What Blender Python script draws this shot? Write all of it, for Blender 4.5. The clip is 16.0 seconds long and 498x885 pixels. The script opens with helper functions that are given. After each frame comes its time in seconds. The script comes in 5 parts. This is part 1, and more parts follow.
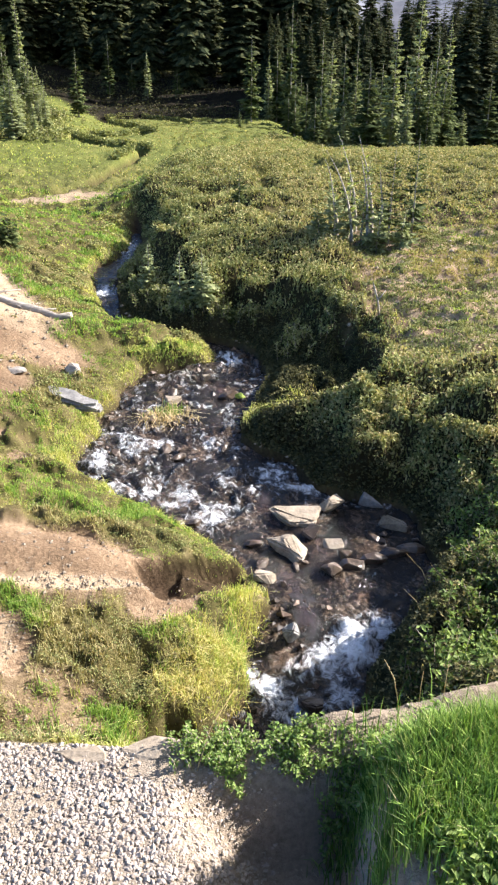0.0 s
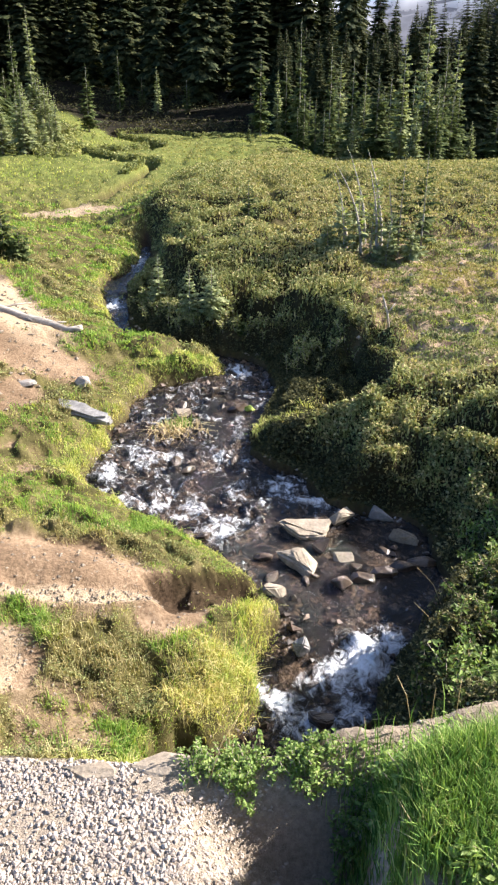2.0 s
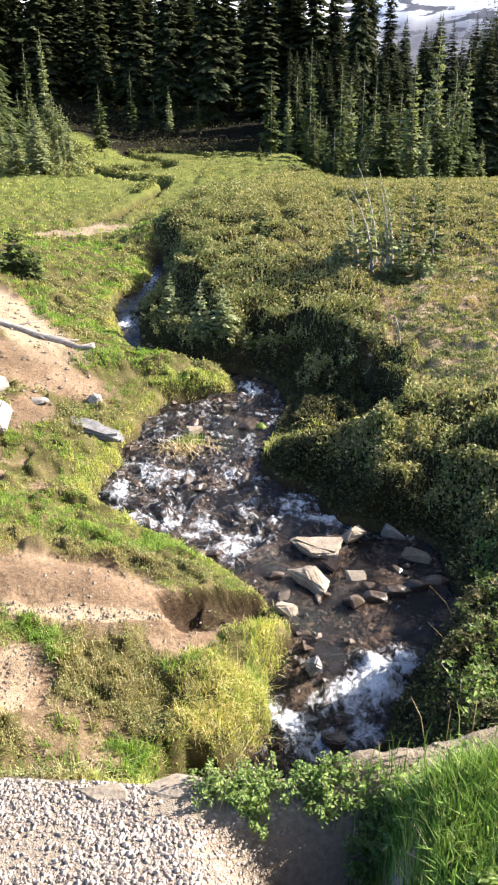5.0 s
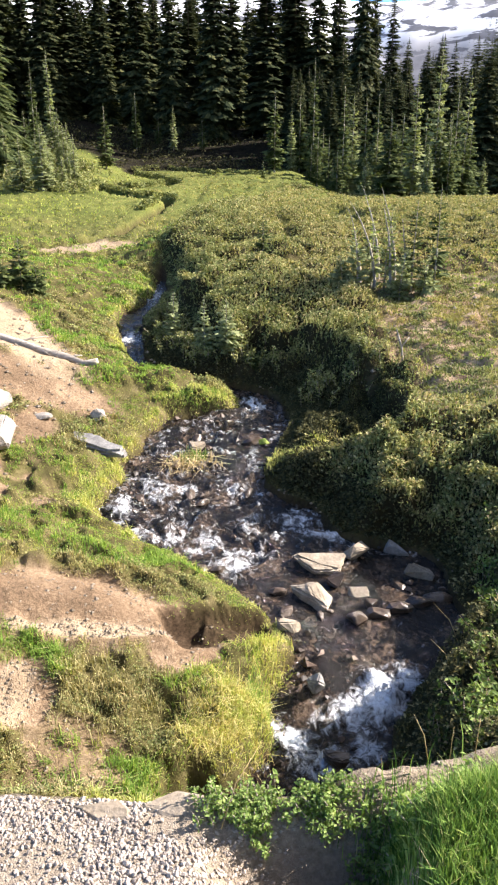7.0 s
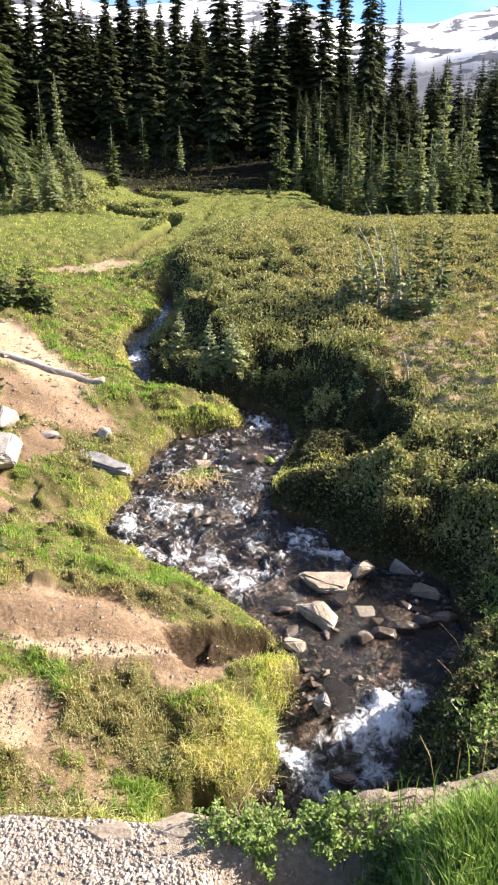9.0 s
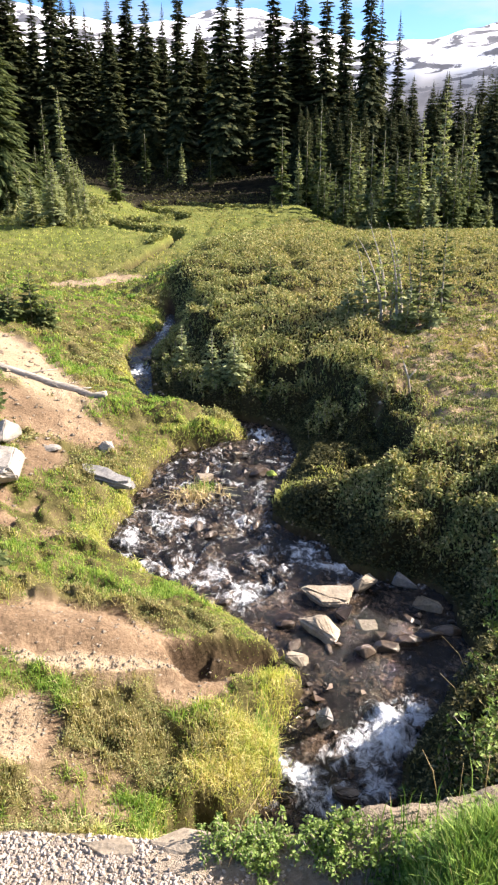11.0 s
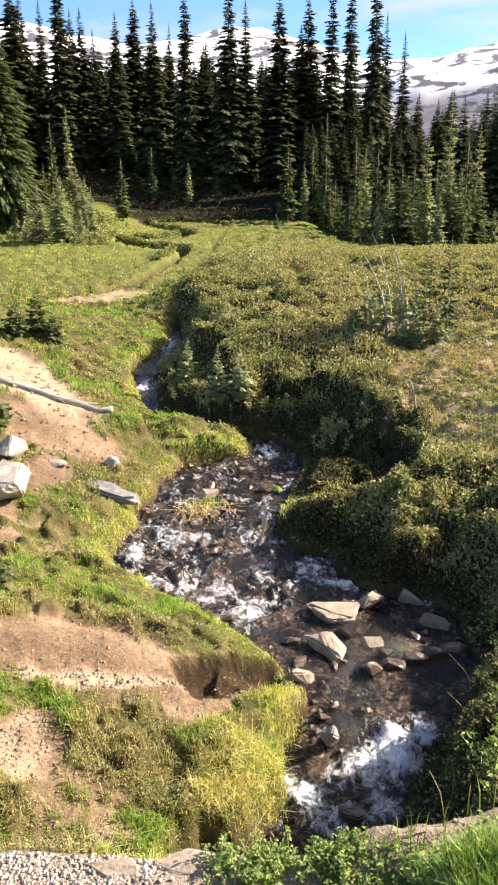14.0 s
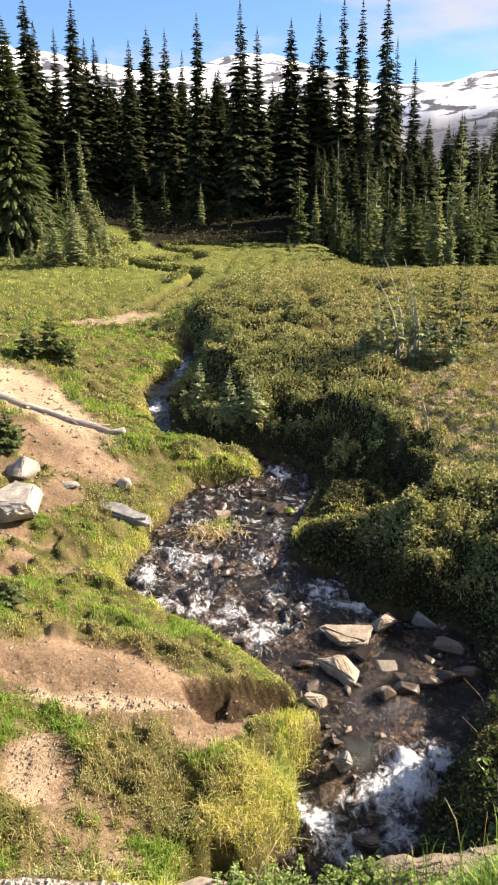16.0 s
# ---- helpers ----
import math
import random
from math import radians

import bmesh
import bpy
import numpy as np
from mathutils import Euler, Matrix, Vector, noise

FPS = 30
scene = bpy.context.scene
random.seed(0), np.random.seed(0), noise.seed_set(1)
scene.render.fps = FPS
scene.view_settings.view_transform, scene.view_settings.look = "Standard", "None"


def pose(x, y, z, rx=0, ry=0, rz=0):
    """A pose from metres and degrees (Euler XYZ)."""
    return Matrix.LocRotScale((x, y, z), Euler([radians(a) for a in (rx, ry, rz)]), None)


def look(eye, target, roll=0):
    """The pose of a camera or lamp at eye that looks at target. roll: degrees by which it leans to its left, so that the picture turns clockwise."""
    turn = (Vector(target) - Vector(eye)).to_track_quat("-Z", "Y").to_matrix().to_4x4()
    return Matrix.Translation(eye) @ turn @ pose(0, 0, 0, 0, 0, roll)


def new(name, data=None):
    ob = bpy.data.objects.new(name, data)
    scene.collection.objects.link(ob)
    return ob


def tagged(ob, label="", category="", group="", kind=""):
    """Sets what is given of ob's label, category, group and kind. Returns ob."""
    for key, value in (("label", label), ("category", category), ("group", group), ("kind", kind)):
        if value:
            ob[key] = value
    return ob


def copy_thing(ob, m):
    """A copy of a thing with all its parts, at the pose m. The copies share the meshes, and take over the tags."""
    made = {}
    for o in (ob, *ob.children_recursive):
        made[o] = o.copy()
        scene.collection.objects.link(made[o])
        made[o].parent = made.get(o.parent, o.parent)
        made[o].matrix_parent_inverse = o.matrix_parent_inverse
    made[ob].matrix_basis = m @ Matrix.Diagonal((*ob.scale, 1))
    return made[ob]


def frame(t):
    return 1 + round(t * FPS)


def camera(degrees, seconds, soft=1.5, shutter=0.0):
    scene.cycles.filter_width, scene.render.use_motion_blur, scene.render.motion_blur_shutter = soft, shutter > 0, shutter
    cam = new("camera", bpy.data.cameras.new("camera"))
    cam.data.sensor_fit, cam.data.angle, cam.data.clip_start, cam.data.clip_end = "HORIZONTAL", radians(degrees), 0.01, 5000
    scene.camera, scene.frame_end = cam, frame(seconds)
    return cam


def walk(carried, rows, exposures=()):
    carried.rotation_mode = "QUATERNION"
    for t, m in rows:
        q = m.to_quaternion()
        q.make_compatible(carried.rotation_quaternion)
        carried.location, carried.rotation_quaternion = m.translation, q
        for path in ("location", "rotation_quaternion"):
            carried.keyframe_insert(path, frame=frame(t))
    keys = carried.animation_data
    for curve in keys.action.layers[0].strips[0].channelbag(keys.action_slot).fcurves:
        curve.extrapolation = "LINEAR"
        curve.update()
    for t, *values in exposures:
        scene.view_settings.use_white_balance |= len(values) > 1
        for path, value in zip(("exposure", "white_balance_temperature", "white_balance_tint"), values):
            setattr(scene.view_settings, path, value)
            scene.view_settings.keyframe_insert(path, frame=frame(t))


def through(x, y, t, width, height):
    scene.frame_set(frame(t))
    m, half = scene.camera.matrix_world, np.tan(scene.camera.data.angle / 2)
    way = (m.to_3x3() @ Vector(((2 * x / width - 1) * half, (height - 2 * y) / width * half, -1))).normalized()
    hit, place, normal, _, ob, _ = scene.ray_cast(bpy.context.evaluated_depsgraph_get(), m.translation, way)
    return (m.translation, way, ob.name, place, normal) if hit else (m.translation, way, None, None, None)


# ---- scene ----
cam = camera(34.97, 16.0, soft=2.3)
ROWS = [
    (0.0, 0.010, -0.002, 1.586, 66.39, -0.50, -1.98),
    (0.5, 0.010, -0.003, 1.587, 66.71, -0.46, -1.83),
    (1.0, 0.009, -0.001, 1.588, 66.93, -0.34, -1.75),
    (1.5, 0.007, 0.002, 1.588, 67.15, -0.30, -1.50),
    (2.0, 0.005, 0.007, 1.586, 67.27, -0.28, -1.38),
    (2.5, 0.005, 0.009, 1.585, 67.38, -0.08, -1.21),
    (3.0, 0.004, 0.011, 1.587, 67.47, 0.01, -1.07),
    (3.5, 0.002, 0.012, 1.588, 67.69, -0.00, -0.88),
    (4.0, -0.000, 0.015, 1.586, 67.87, 0.05, -0.74),
    (4.5, -0.001, 0.014, 1.589, 68.13, 0.03, -0.67),
    (5.0, 0.000, 0.012, 1.591, 68.47, 0.02, -0.66),
    (7.5, -0.001, 0.006, 1.594, 69.87, -0.07, -0.34),
    (8.0, 0.001, 0.003, 1.599, 70.17, -0.03, -0.24),
    (8.5, -0.001, 0.002, 1.600, 70.55, -0.06, -0.10),
    (9.0, -0.000, -0.000, 1.600, 70.90, -0.00, 0.00),
    (11.5, 0.004, -0.006, 1.605, 72.02, 0.23, 0.16),
    (12.0, 0.006, -0.004, 1.604, 72.19, 0.30, 0.23),
    (12.5, 0.006, -0.004, 1.606, 72.37, 0.34, 0.29),
    (13.0, 0.007, -0.002, 1.607, 72.56, 0.34, 0.36),
    (13.5, 0.005, -0.002, 1.606, 72.78, 0.30, 0.45),
    (14.0, 0.004, -0.002, 1.607, 72.94, 0.25, 0.54),
    (14.5, 0.004, -0.003, 1.608, 73.34, 0.24, 0.73),
    (15.0, 0.006, -0.003, 1.609, 73.87, 0.28, 1.00),
    (15.5, 0.005, -0.002, 1.609, 74.22, 0.33, 1.10),
    (16.0, 0.003, 0.003, 1.607, 74.48, 0.50, 1.36),
]
EXPOSURES = [(0.0, 1.88, 6400, 14), (11.0, 1.87, 6900, 16), (14.0, 1.83, 7250, 17), (16.0, 1.63, 7500, 16)]
walk(cam, [(t, pose(x, y, z, rx, ry, rz)) for t, x, y, z, rx, ry, rz in ROWS], EXPOSURES)

# ---- sun, sky, clouds ----------------------------------------------------
SUN_TURN, SUN_UP = 74.0, 33.0   # degrees from straight ahead towards the right; above the horizon
SUN_WAY = Vector((math.sin(radians(SUN_TURN)) * math.cos(radians(SUN_UP)), math.cos(radians(SUN_TURN)) * math.cos(radians(SUN_UP)), math.sin(radians(SUN_UP))))
sun = new("sun", bpy.data.lights.new("sun", "SUN"))
sun.data.energy, sun.data.angle, sun.data.color = 5.0, radians(0.53), (1.0, .93, .85)
sun.matrix_world = look((20, 5, 20), Vector((20, 5, 20)) - SUN_WAY)

world = bpy.data.worlds.new("sky")
scene.world = world
world.use_nodes = True
wn, wl = world.node_tree.nodes, world.node_tree.links
wn.clear()
sky = wn.new("ShaderNodeTexSky")
sky.sky_type, sky.sun_disc = "NISHITA", False
sky.sun_elevation, sky.sun_rotation, sky.altitude = radians(SUN_UP), radians(SUN_TURN), 1600
sky.air_density, sky.dust_density, sky.ozone_density = 1.0, .1, 3.0
coord = wn.new("ShaderNodeTexCoord")
squash = wn.new("ShaderNodeMapping")
squash.inputs["Scale"].default_value = (1, 1, 3.5)
squash.inputs["Location"].default_value = (.30, .1, .12)
cloud = wn.new("ShaderNodeTexNoise")
cloud.inputs["Scale"].default_value, cloud.inputs["Detail"].default_value, cloud.inputs["Roughness"].default_value = 2.3, 7, .52
band = wn.new("ShaderNodeValToRGB")
band.color_ramp.elements[0].position, band.color_ramp.elements[1].position = .52, .66
mixed = wn.new("ShaderNodeMixRGB")
mixed.inputs[2].default_value = (9.8, 10.0, 10.3, 1)
back = wn.new("ShaderNodeBackground")
back.inputs["Strength"].default_value = .028
out = wn.new("ShaderNodeOutputWorld")
wl.new(coord.outputs["Generated"], squash.inputs["Vector"])
wl.new(squash.outputs["Vector"], cloud.inputs["Vector"])
apart = wn.new("ShaderNodeSeparateXYZ")
wl.new(coord.outputs["Generated"], apart.inputs[0])
lean_ = wn.new("ShaderNodeMath")
lean_.operation = "MULTIPLY_ADD"
lean_.inputs[1].default_value = .50
wl.new(apart.outputs["X"], lean_.inputs[0])
wl.new(cloud.outputs["Fac"], lean_.inputs[2])
wl.new(lean_.outputs[0], band.inputs["Fac"])
wl.new(band.outputs["Color"], mixed.inputs[0])
tint = wn.new("ShaderNodeMixRGB")
tint.blend_type = "MULTIPLY"
tint.inputs[0].default_value, tint.inputs[2].default_value = 1.0, (1.8, 2.4, 2.9, 1)
wl.new(sky.outputs["Color"], tint.inputs[1])
wl.new(tint.outputs["Color"], mixed.inputs[1])
wl.new(mixed.outputs["Color"], back.inputs["Color"])
wl.new(back.outputs["Background"], out.inputs["Surface"])

# ---- materials -----------------------------------------------------------
def material(name):
    m = bpy.data.materials.new(name)
    m.use_nodes = True
    nt = m.node_tree
    return m, nt, nt.nodes["Principled BSDF"]


def ramp_node(nt, fac, stops):
    r = nt.nodes.new("ShaderNodeValToRGB")
    els = r.color_ramp.elements
    while len(els) < len(stops):
        els.new(.5)
    for e, (p, c) in zip(els, stops):
        e.position, e.color = p, (*c, 1)
    nt.links.new(fac, r.inputs["Fac"])
    return r.outputs["Color"]


def noise_node(nt, scale, detail=4, rough=.55, warp=0.0, stretch=(1, 1, 1)):
    c = nt.nodes.new("ShaderNodeNewGeometry")
    mp = nt.nodes.new("ShaderNodeMapping")
    mp.inputs["Scale"].default_value = stretch
    n = nt.nodes.new("ShaderNodeTexNoise")
    n.inputs["Scale"].default_value, n.inputs["Detail"].default_value = scale, detail
    n.inputs["Roughness"].default_value, n.inputs["Distortion"].default_value = rough, warp
    nt.links.new(c.outputs["Position"], mp.inputs["Vector"])
    nt.links.new(mp.outputs["Vector"], n.inputs["Vector"])
    return n.outputs["Fac"]


def mix_node(nt, fac, a, b, how="MIX"):
    m = nt.nodes.new("ShaderNodeMixRGB")
    m.blend_type = how
    for slot, v in ((0, fac), (1, a), (2, b)):
        if isinstance(v, (int, float)):
            m.inputs[slot].default_value = v
        elif isinstance(v, tuple):
            m.inputs[slot].default_value = (*v, 1)
        else:
            nt.links.new(v, m.inputs[slot])
    return m.outputs["Color"]


def math_node(nt, how, a, b):
    m = nt.nodes.new("ShaderNodeMath")
    m.operation, m.use_clamp = how, True
    for slot, v in ((0, a), (1, b)):
        if isinstance(v, (int, float)):
            m.inputs[slot].default_value = v
        else:
            nt.links.new(v, m.inputs[slot])
    return m.outputs[0]


def attribute(nt, name):
    a = nt.nodes.new("ShaderNodeAttribute")
    a.attribute_name = name
    return a.outputs["Fac"]


def bump(nt, bsdf, height, strength, distance):
    b = nt.nodes.new("ShaderNodeBump")
    b.inputs["Strength"].default_value, b.inputs["Distance"].default_value = strength, distance
    nt.links.new(height, b.inputs["Height"])
    nt.links.new(b.outputs["Normal"], bsdf.inputs["Normal"])


def leafy(name, stops, patch=((.5, .5, .5), (.5, .5, .5)), size=.35, through=.35, gloss=.7):
    """Blades and leaves: each its own shade, patches of tone over the ground, light coming through."""
    m, nt, b = material(name)
    g = nt.nodes.new("ShaderNodeNewGeometry")
    shade = ramp_node(nt, g.outputs["Random Per Island"], stops)
    tone = ramp_node(nt, noise_node(nt, 1 / size, 3), [(.35, patch[0]), (.65, patch[1])])
    col = mix_node(nt, .55, shade, tone, "OVERLAY")
    dull = nt.nodes.new("ShaderNodeHueSaturation")
    dull.inputs["Saturation"].default_value = .87
    nt.links.new(col, dull.inputs["Color"])
    col = dull.outputs["Color"]
    nt.links.new(col, b.inputs["Base Color"])
    b.inputs["Roughness"].default_value = gloss
    b.inputs["Specular IOR Level"].default_value = .06
    t = nt.nodes.new("ShaderNodeBsdfTranslucent")
    nt.links.new(mix_node(nt, 1.0, col, (1.0, 1.0, .55), "MULTIPLY"), t.inputs["Color"])
    mx = nt.nodes.new("ShaderNodeMixShader")
    mx.inputs[0].default_value = through
    nt.links.new(b.outputs[0], mx.inputs[1])
    nt.links.new(t.outputs[0], mx.inputs[2])
    nt.links.new(mx.outputs[0], nt.nodes["Material Output"].inputs["Surface"])
    return m


def rocky(name, stops, scale=9, rough=.85, relief=.6, dist=.01):
    m, nt, b = material(name)
    n = noise_node(nt, scale, 6, .62, .4)
    fine = noise_node(nt, scale * 9, 5, .6)
    o = nt.nodes.new("ShaderNodeObjectInfo")
    col = mix_node(nt, .55, ramp_node(nt, n, stops), ramp_node(nt, fine, [(.35, (.3, .3, .3)), (.65, (.72, .72, .72))]), "OVERLAY")
    col = mix_node(nt, .35, col, ramp_node(nt, o.outputs["Random"], [(0, (.35, .33, .30)), (1, (.66, .65, .63))]), "OVERLAY")
    nt.links.new(col, b.inputs["Base Color"])
    b.inputs["Roughness"].default_value = rough
    bump(nt, b, mix_node(nt, .5, n, fine), relief, dist)
    return m


def plain_wood(name, a, c, scale=14):
    m, nt, b = material(name)
    n = noise_node(nt, scale, 6, .6, 1.5, (1, 1, 3))
    nt.links.new(ramp_node(nt, n, [(.3, a), (.7, c)]), b.inputs["Base Color"])
    b.inputs["Roughness"].default_value = .8
    bump(nt, b, n, .6, .006)
    return m


def ground_material():
    m, nt, b = material("meadow_soil")
    coarse, fine = noise_node(nt, 3, 5), noise_node(nt, 60, 6, .65)
    turf = ramp_node(nt, noise_node(nt, 8, 6, .6), [(.3, (.045, .042, .017)), (.52, (.095, .085, .032)), (.72, (.17, .14, .07))])
    far_turf = ramp_node(nt, noise_node(nt, .8, 7, .65), [(.3, (.07, .09, .022)), (.55, (.125, .14, .036)), (.75, (.22, .20, .065))])
    turf = mix_node(nt, attribute(nt, "far"), turf, far_turf)
    dirt = ramp_node(nt, mix_node(nt, .5, coarse, fine), [(.36, (.095, .066, .041)), (.5, (.19, .131, .083)), (.64, (.32, .235, .155))])
    pale = ramp_node(nt, mix_node(nt, .5, coarse, fine), [(.36, (.25, .185, .12)), (.6, (.38, .295, .20))])
    sand = ramp_node(nt, fine, [(.3, (.20, .165, .125)), (.7, (.36, .305, .24))])
    # mud of the stream bed, also the painted shade of the undercut
    mud_shade = ramp_node(nt, fine, [(.35, (.015, .010, .007)), (.65, (.065, .043, .026))])
    col = mix_node(nt, attribute(nt, "dirt"), turf, dirt)
    col = mix_node(nt, attribute(nt, "pale"), col, pale)
    col = mix_node(nt, attribute(nt, "path"), col, sand)
    col = mix_node(nt, attribute(nt, "wet_shade"), col, mud_shade)
    # litter and humus, with the shade of firs and heather in their colour
    shade_humus = ramp_node(nt, noise_node(nt, 2.5, 6, .6), [(.35, (.006, .0055, .004)), (.65, (.022, .019, .011))])
    col = mix_node(nt, attribute(nt, "shade_litter"), col, shade_humus)
    nt.links.new(col, b.inputs["Base Color"])
    b.inputs["Roughness"].default_value = 1.0
    b.inputs["Specular IOR Level"].default_value = .08
    bump(nt, b, mix_node(nt, .5, fine, noise_node(nt, 220, 4)), .9, .014)
    return m


def water_material():
    m, nt, b = material("stream_water")
    depth = ramp_node(nt, mix_node(nt, .5, noise_node(nt, 5, 5, .6, .6), noise_node(nt, 30, 6, .65, .8)), [(.38, (.003, .0025, .0025)), (.48, (.008, .006, .005)), (.56, (.05, .035, .024)), (.66, (.15, .105, .07))])
    f = attribute(nt, "foam")
    lace = noise_node(nt, 22, 10, .70, 1.0, (1, .75, 1))
    sum_ = nt.nodes.new("ShaderNodeMath")
    sum_.operation = "MULTIPLY_ADD"
    nt.links.new(f, sum_.inputs[0])
    sum_.inputs[1].default_value = .36
    nt.links.new(lace, sum_.inputs[2])
    foam = ramp_node(nt, sum_.outputs[0], [(.60, (0, 0, 0)), (.70, (.18, .18, .18)), (.80, (.62, .62, .62)), (.92, (1, 1, 1))])
    nt.links.new(mix_node(nt, foam, depth, (.84, .89, .95)), b.inputs["Base Color"])
    nt.links.new(ramp_node(nt, foam, [(0, (.10, .10, .10)), (.5, (.5, .5, .5)), (1, (.8, .8, .8))]), b.inputs["Roughness"])
    b.inputs["IOR"].default_value = 1.33
    b.inputs["Specular IOR Level"].default_value = .8
    bump(nt, b, mix_node(nt, .5, noise_node(nt, 30, 7, .68, 1.0, (1, .55, 1)), lace), 1.0, .032)
    return m


def mountain_material():
    m, nt, b = material("snow_and_rock")
    n = noise_node(nt, .011, 9, .66, .9, (1, 1, 2.4))
    rock = ramp_node(nt, noise_node(nt, .03, 6), [(.3, (.035, .042, .06)), (.7, (.10, .105, .13))])
    mask = ramp_node(nt, n, [(.515, (0, 0, 0)), (.545, (1, 1, 1))])
    low = attribute(nt, "rock")
    col = mix_node(nt, math_node(nt, "MAXIMUM", math_node(nt, "MULTIPLY", mask, .96), low), (.86, .88, .92), rock)
    nt.links.new(col, b.inputs["Base Color"])
    b.inputs["Roughness"].default_value = .9
    return m


GROUND, WATER, MOUNTAIN = ground_material(), water_material(), mountain_material()
NEEDLE = leafy("fir_needles", [(0, (.034, .056, .018)), (.5, (.08, .115, .034)), (1, (.165, .20, .062))], size=1.5, through=.32, gloss=.6)
NEEDLE_DARK = leafy("dark_fir_needles", [(0, (.020, .032, .014)), (.6, (.045, .062, .024)), (1, (.12, .125, .045))], size=4.0, through=.2, gloss=.7)
BARK = plain_wood("fir_bark", (.07, .055, .045), (.22, .18, .15), 6)
PALE_BARK = plain_wood("pale_dead_wood", (.17, .15, .125), (.42, .385, .33), 12)
GRASS = leafy("meadow_grass", [(0, (.19, .26, .03)), (.45, (.35, .46, .06)), (.8, (.50, .54, .10)), (1, (.60, .53, .21))], ((.32, .42, .30), (.70, .60, .50)), .30, .48)
LUSH = leafy("lush_grass", [(0, (.08, .18, .02)), (.5, (.18, .34, .04)), (.9, (.33, .48, .07)), (1, (.52, .50, .20))], ((.32, .42, .30), (.68, .60, .50)), .16, through=.5)
GOLD = leafy("golden_grass", [(0, (.34, .29, .07)), (.5, (.60, .51, .15)), (1, (.80, .71, .36))], ((.42, .48, .40), (.62, .55, .50)), .07, .42)
MOSS = leafy("yellow_moss_grass", [(0, (.28, .36, .06)), (.5, (.50, .53, .13)), (1, (.74, .67, .29))], ((.30, .42, .28), (.68, .58, .50)), .18, .42)
STRAW = leafy("straw", [(0, (.38, .27, .12)), (.5, (.55, .42, .20)), (1, (.72, .60, .34))], size=.2, through=.3)
HEATHER = leafy("heather", [(0, (.075, .095, .03)), (.4, (.195, .22, .07)), (.8, (.32, .34, .115)), (1, (.39, .37, .16))], ((.30, .39, .32), (.66, .59, .50)), .20, .22)
# darker copy of the heather, with shade put into the leaf colour
HEATHER_SHADED = leafy("shaded_heather", [(0, (.03, .036, .015)), (.6, (.07, .072, .027)), (1, (.15, .14, .05))], size=.5, through=.15)
NEEDLE_PALE = leafy("pale_fir_needles", [(0, (.14, .18, .075)), (.5, (.26, .31, .13)), (1, (.40, .43, .20))], size=.5, through=.4, gloss=.55)
HEATHER_DRY = leafy("dry_heather", [(0, (.16, .14, .06)), (.5, (.36, .31, .13)), (1, (.54, .46, .24))], ((.42, .47, .40), (.60, .55, .46)), .3, .32)
DRY = leafy("dry_turf", [(0, (.18, .18, .05)), (.4, (.28, .26, .075)), (.75, (.40, .345, .125)), (1, (.50, .41, .20))], ((.42, .5, .38), (.58, .53, .46)), .5, .38)
FIELD = leafy("meadow_turf", [(0, (.10, .125, .03)), (.5, (.18, .21, .052)), (1, (.31, .30, .10))], ((.40, .46, .38), (.60, .54, .46)), 1.6, .32)
CLUMP = leafy("trailside_grass", [(0, (.045, .11, .014)), (.5, (.12, .25, .03)), (.9, (.26, .40, .06)), (1, (.48, .46, .19))], ((.32, .41, .30), (.66, .60, .50)), .10, .30)
LEAF = leafy("broad_leaves", [(0, (.09, .17, .03)), (.5, (.20, .32, .06)), (1, (.36, .46, .12))], size=.2, through=.42, gloss=.4)
LEAF_DARK = leafy("shrub_leaves", [(0, (.04, .08, .018)), (.5, (.09, .155, .027)), (1, (.20, .26, .06))], size=.2, through=.34, gloss=.45)
PALE_ROCK = rocky("pale_boulder", [(.3, (.17, .155, .135)), (.6, (.36, .335, .30))], 11)
TAN_ROCK = rocky("tan_stone", [(.3, (.17, .14, .10)), (.65, (.34, .29, .225))], 9)
GREY_ROCK = rocky("grey_slab", [(.3, (.11, .11, .11)), (.65, (.28, .275, .265))], 8)
WET_ROCK = rocky("wet_stone", [(.3, (.022, .017, .013)), (.6, (.085, .062, .045))], 12, .28, .5)
GRAVEL = rocky("trail_gravel", [(.3, (.22, .185, .155)), (.6, (.41, .36, .31))], 14, .9)
TWIG = plain_wood("bare_twig", (.22, .18, .13), (.42, .36, .28), 30)


def wet_shingle_material():
    m, nt, b = material("wet_shingle")
    g = nt.nodes.new("ShaderNodeNewGeometry")
    nt.links.new(ramp_node(nt, g.outputs["Random Per Island"], [(0, (.012, .009, .008)), (.5, (.035, .025, .018)), (.85, (.09, .052, .032)), (1, (.20, .155, .115))]), b.inputs["Base Color"])
    b.inputs["Roughness"].default_value = .6
    return m


WET_SHINGLE = wet_shingle_material()

# ---- the lie of the land -------------------------------------------------
def hash2(i, j, k):
    v = np.sin(i * 127.1 + j * 311.7 + k * 74.7) * 43758.5453
    return v - np.floor(v)


def grain(x, y, size, seed=0):
    """Smooth value noise, 0 to 1, with cells of that size in metres."""
    u, v = np.asarray(x, float) / size, np.asarray(y, float) / size
    i, j = np.floor(u), np.floor(v)
    a, b = u - i, v - j
    a, b = a * a * (3 - 2 * a), b * b * (3 - 2 * b)
    return ((hash2(i, j, seed) * (1 - a) + hash2(i + 1, j, seed) * a) * (1 - b)
            + (hash2(i, j + 1, seed) * (1 - a) + hash2(i + 1, j + 1, seed) * a) * b)


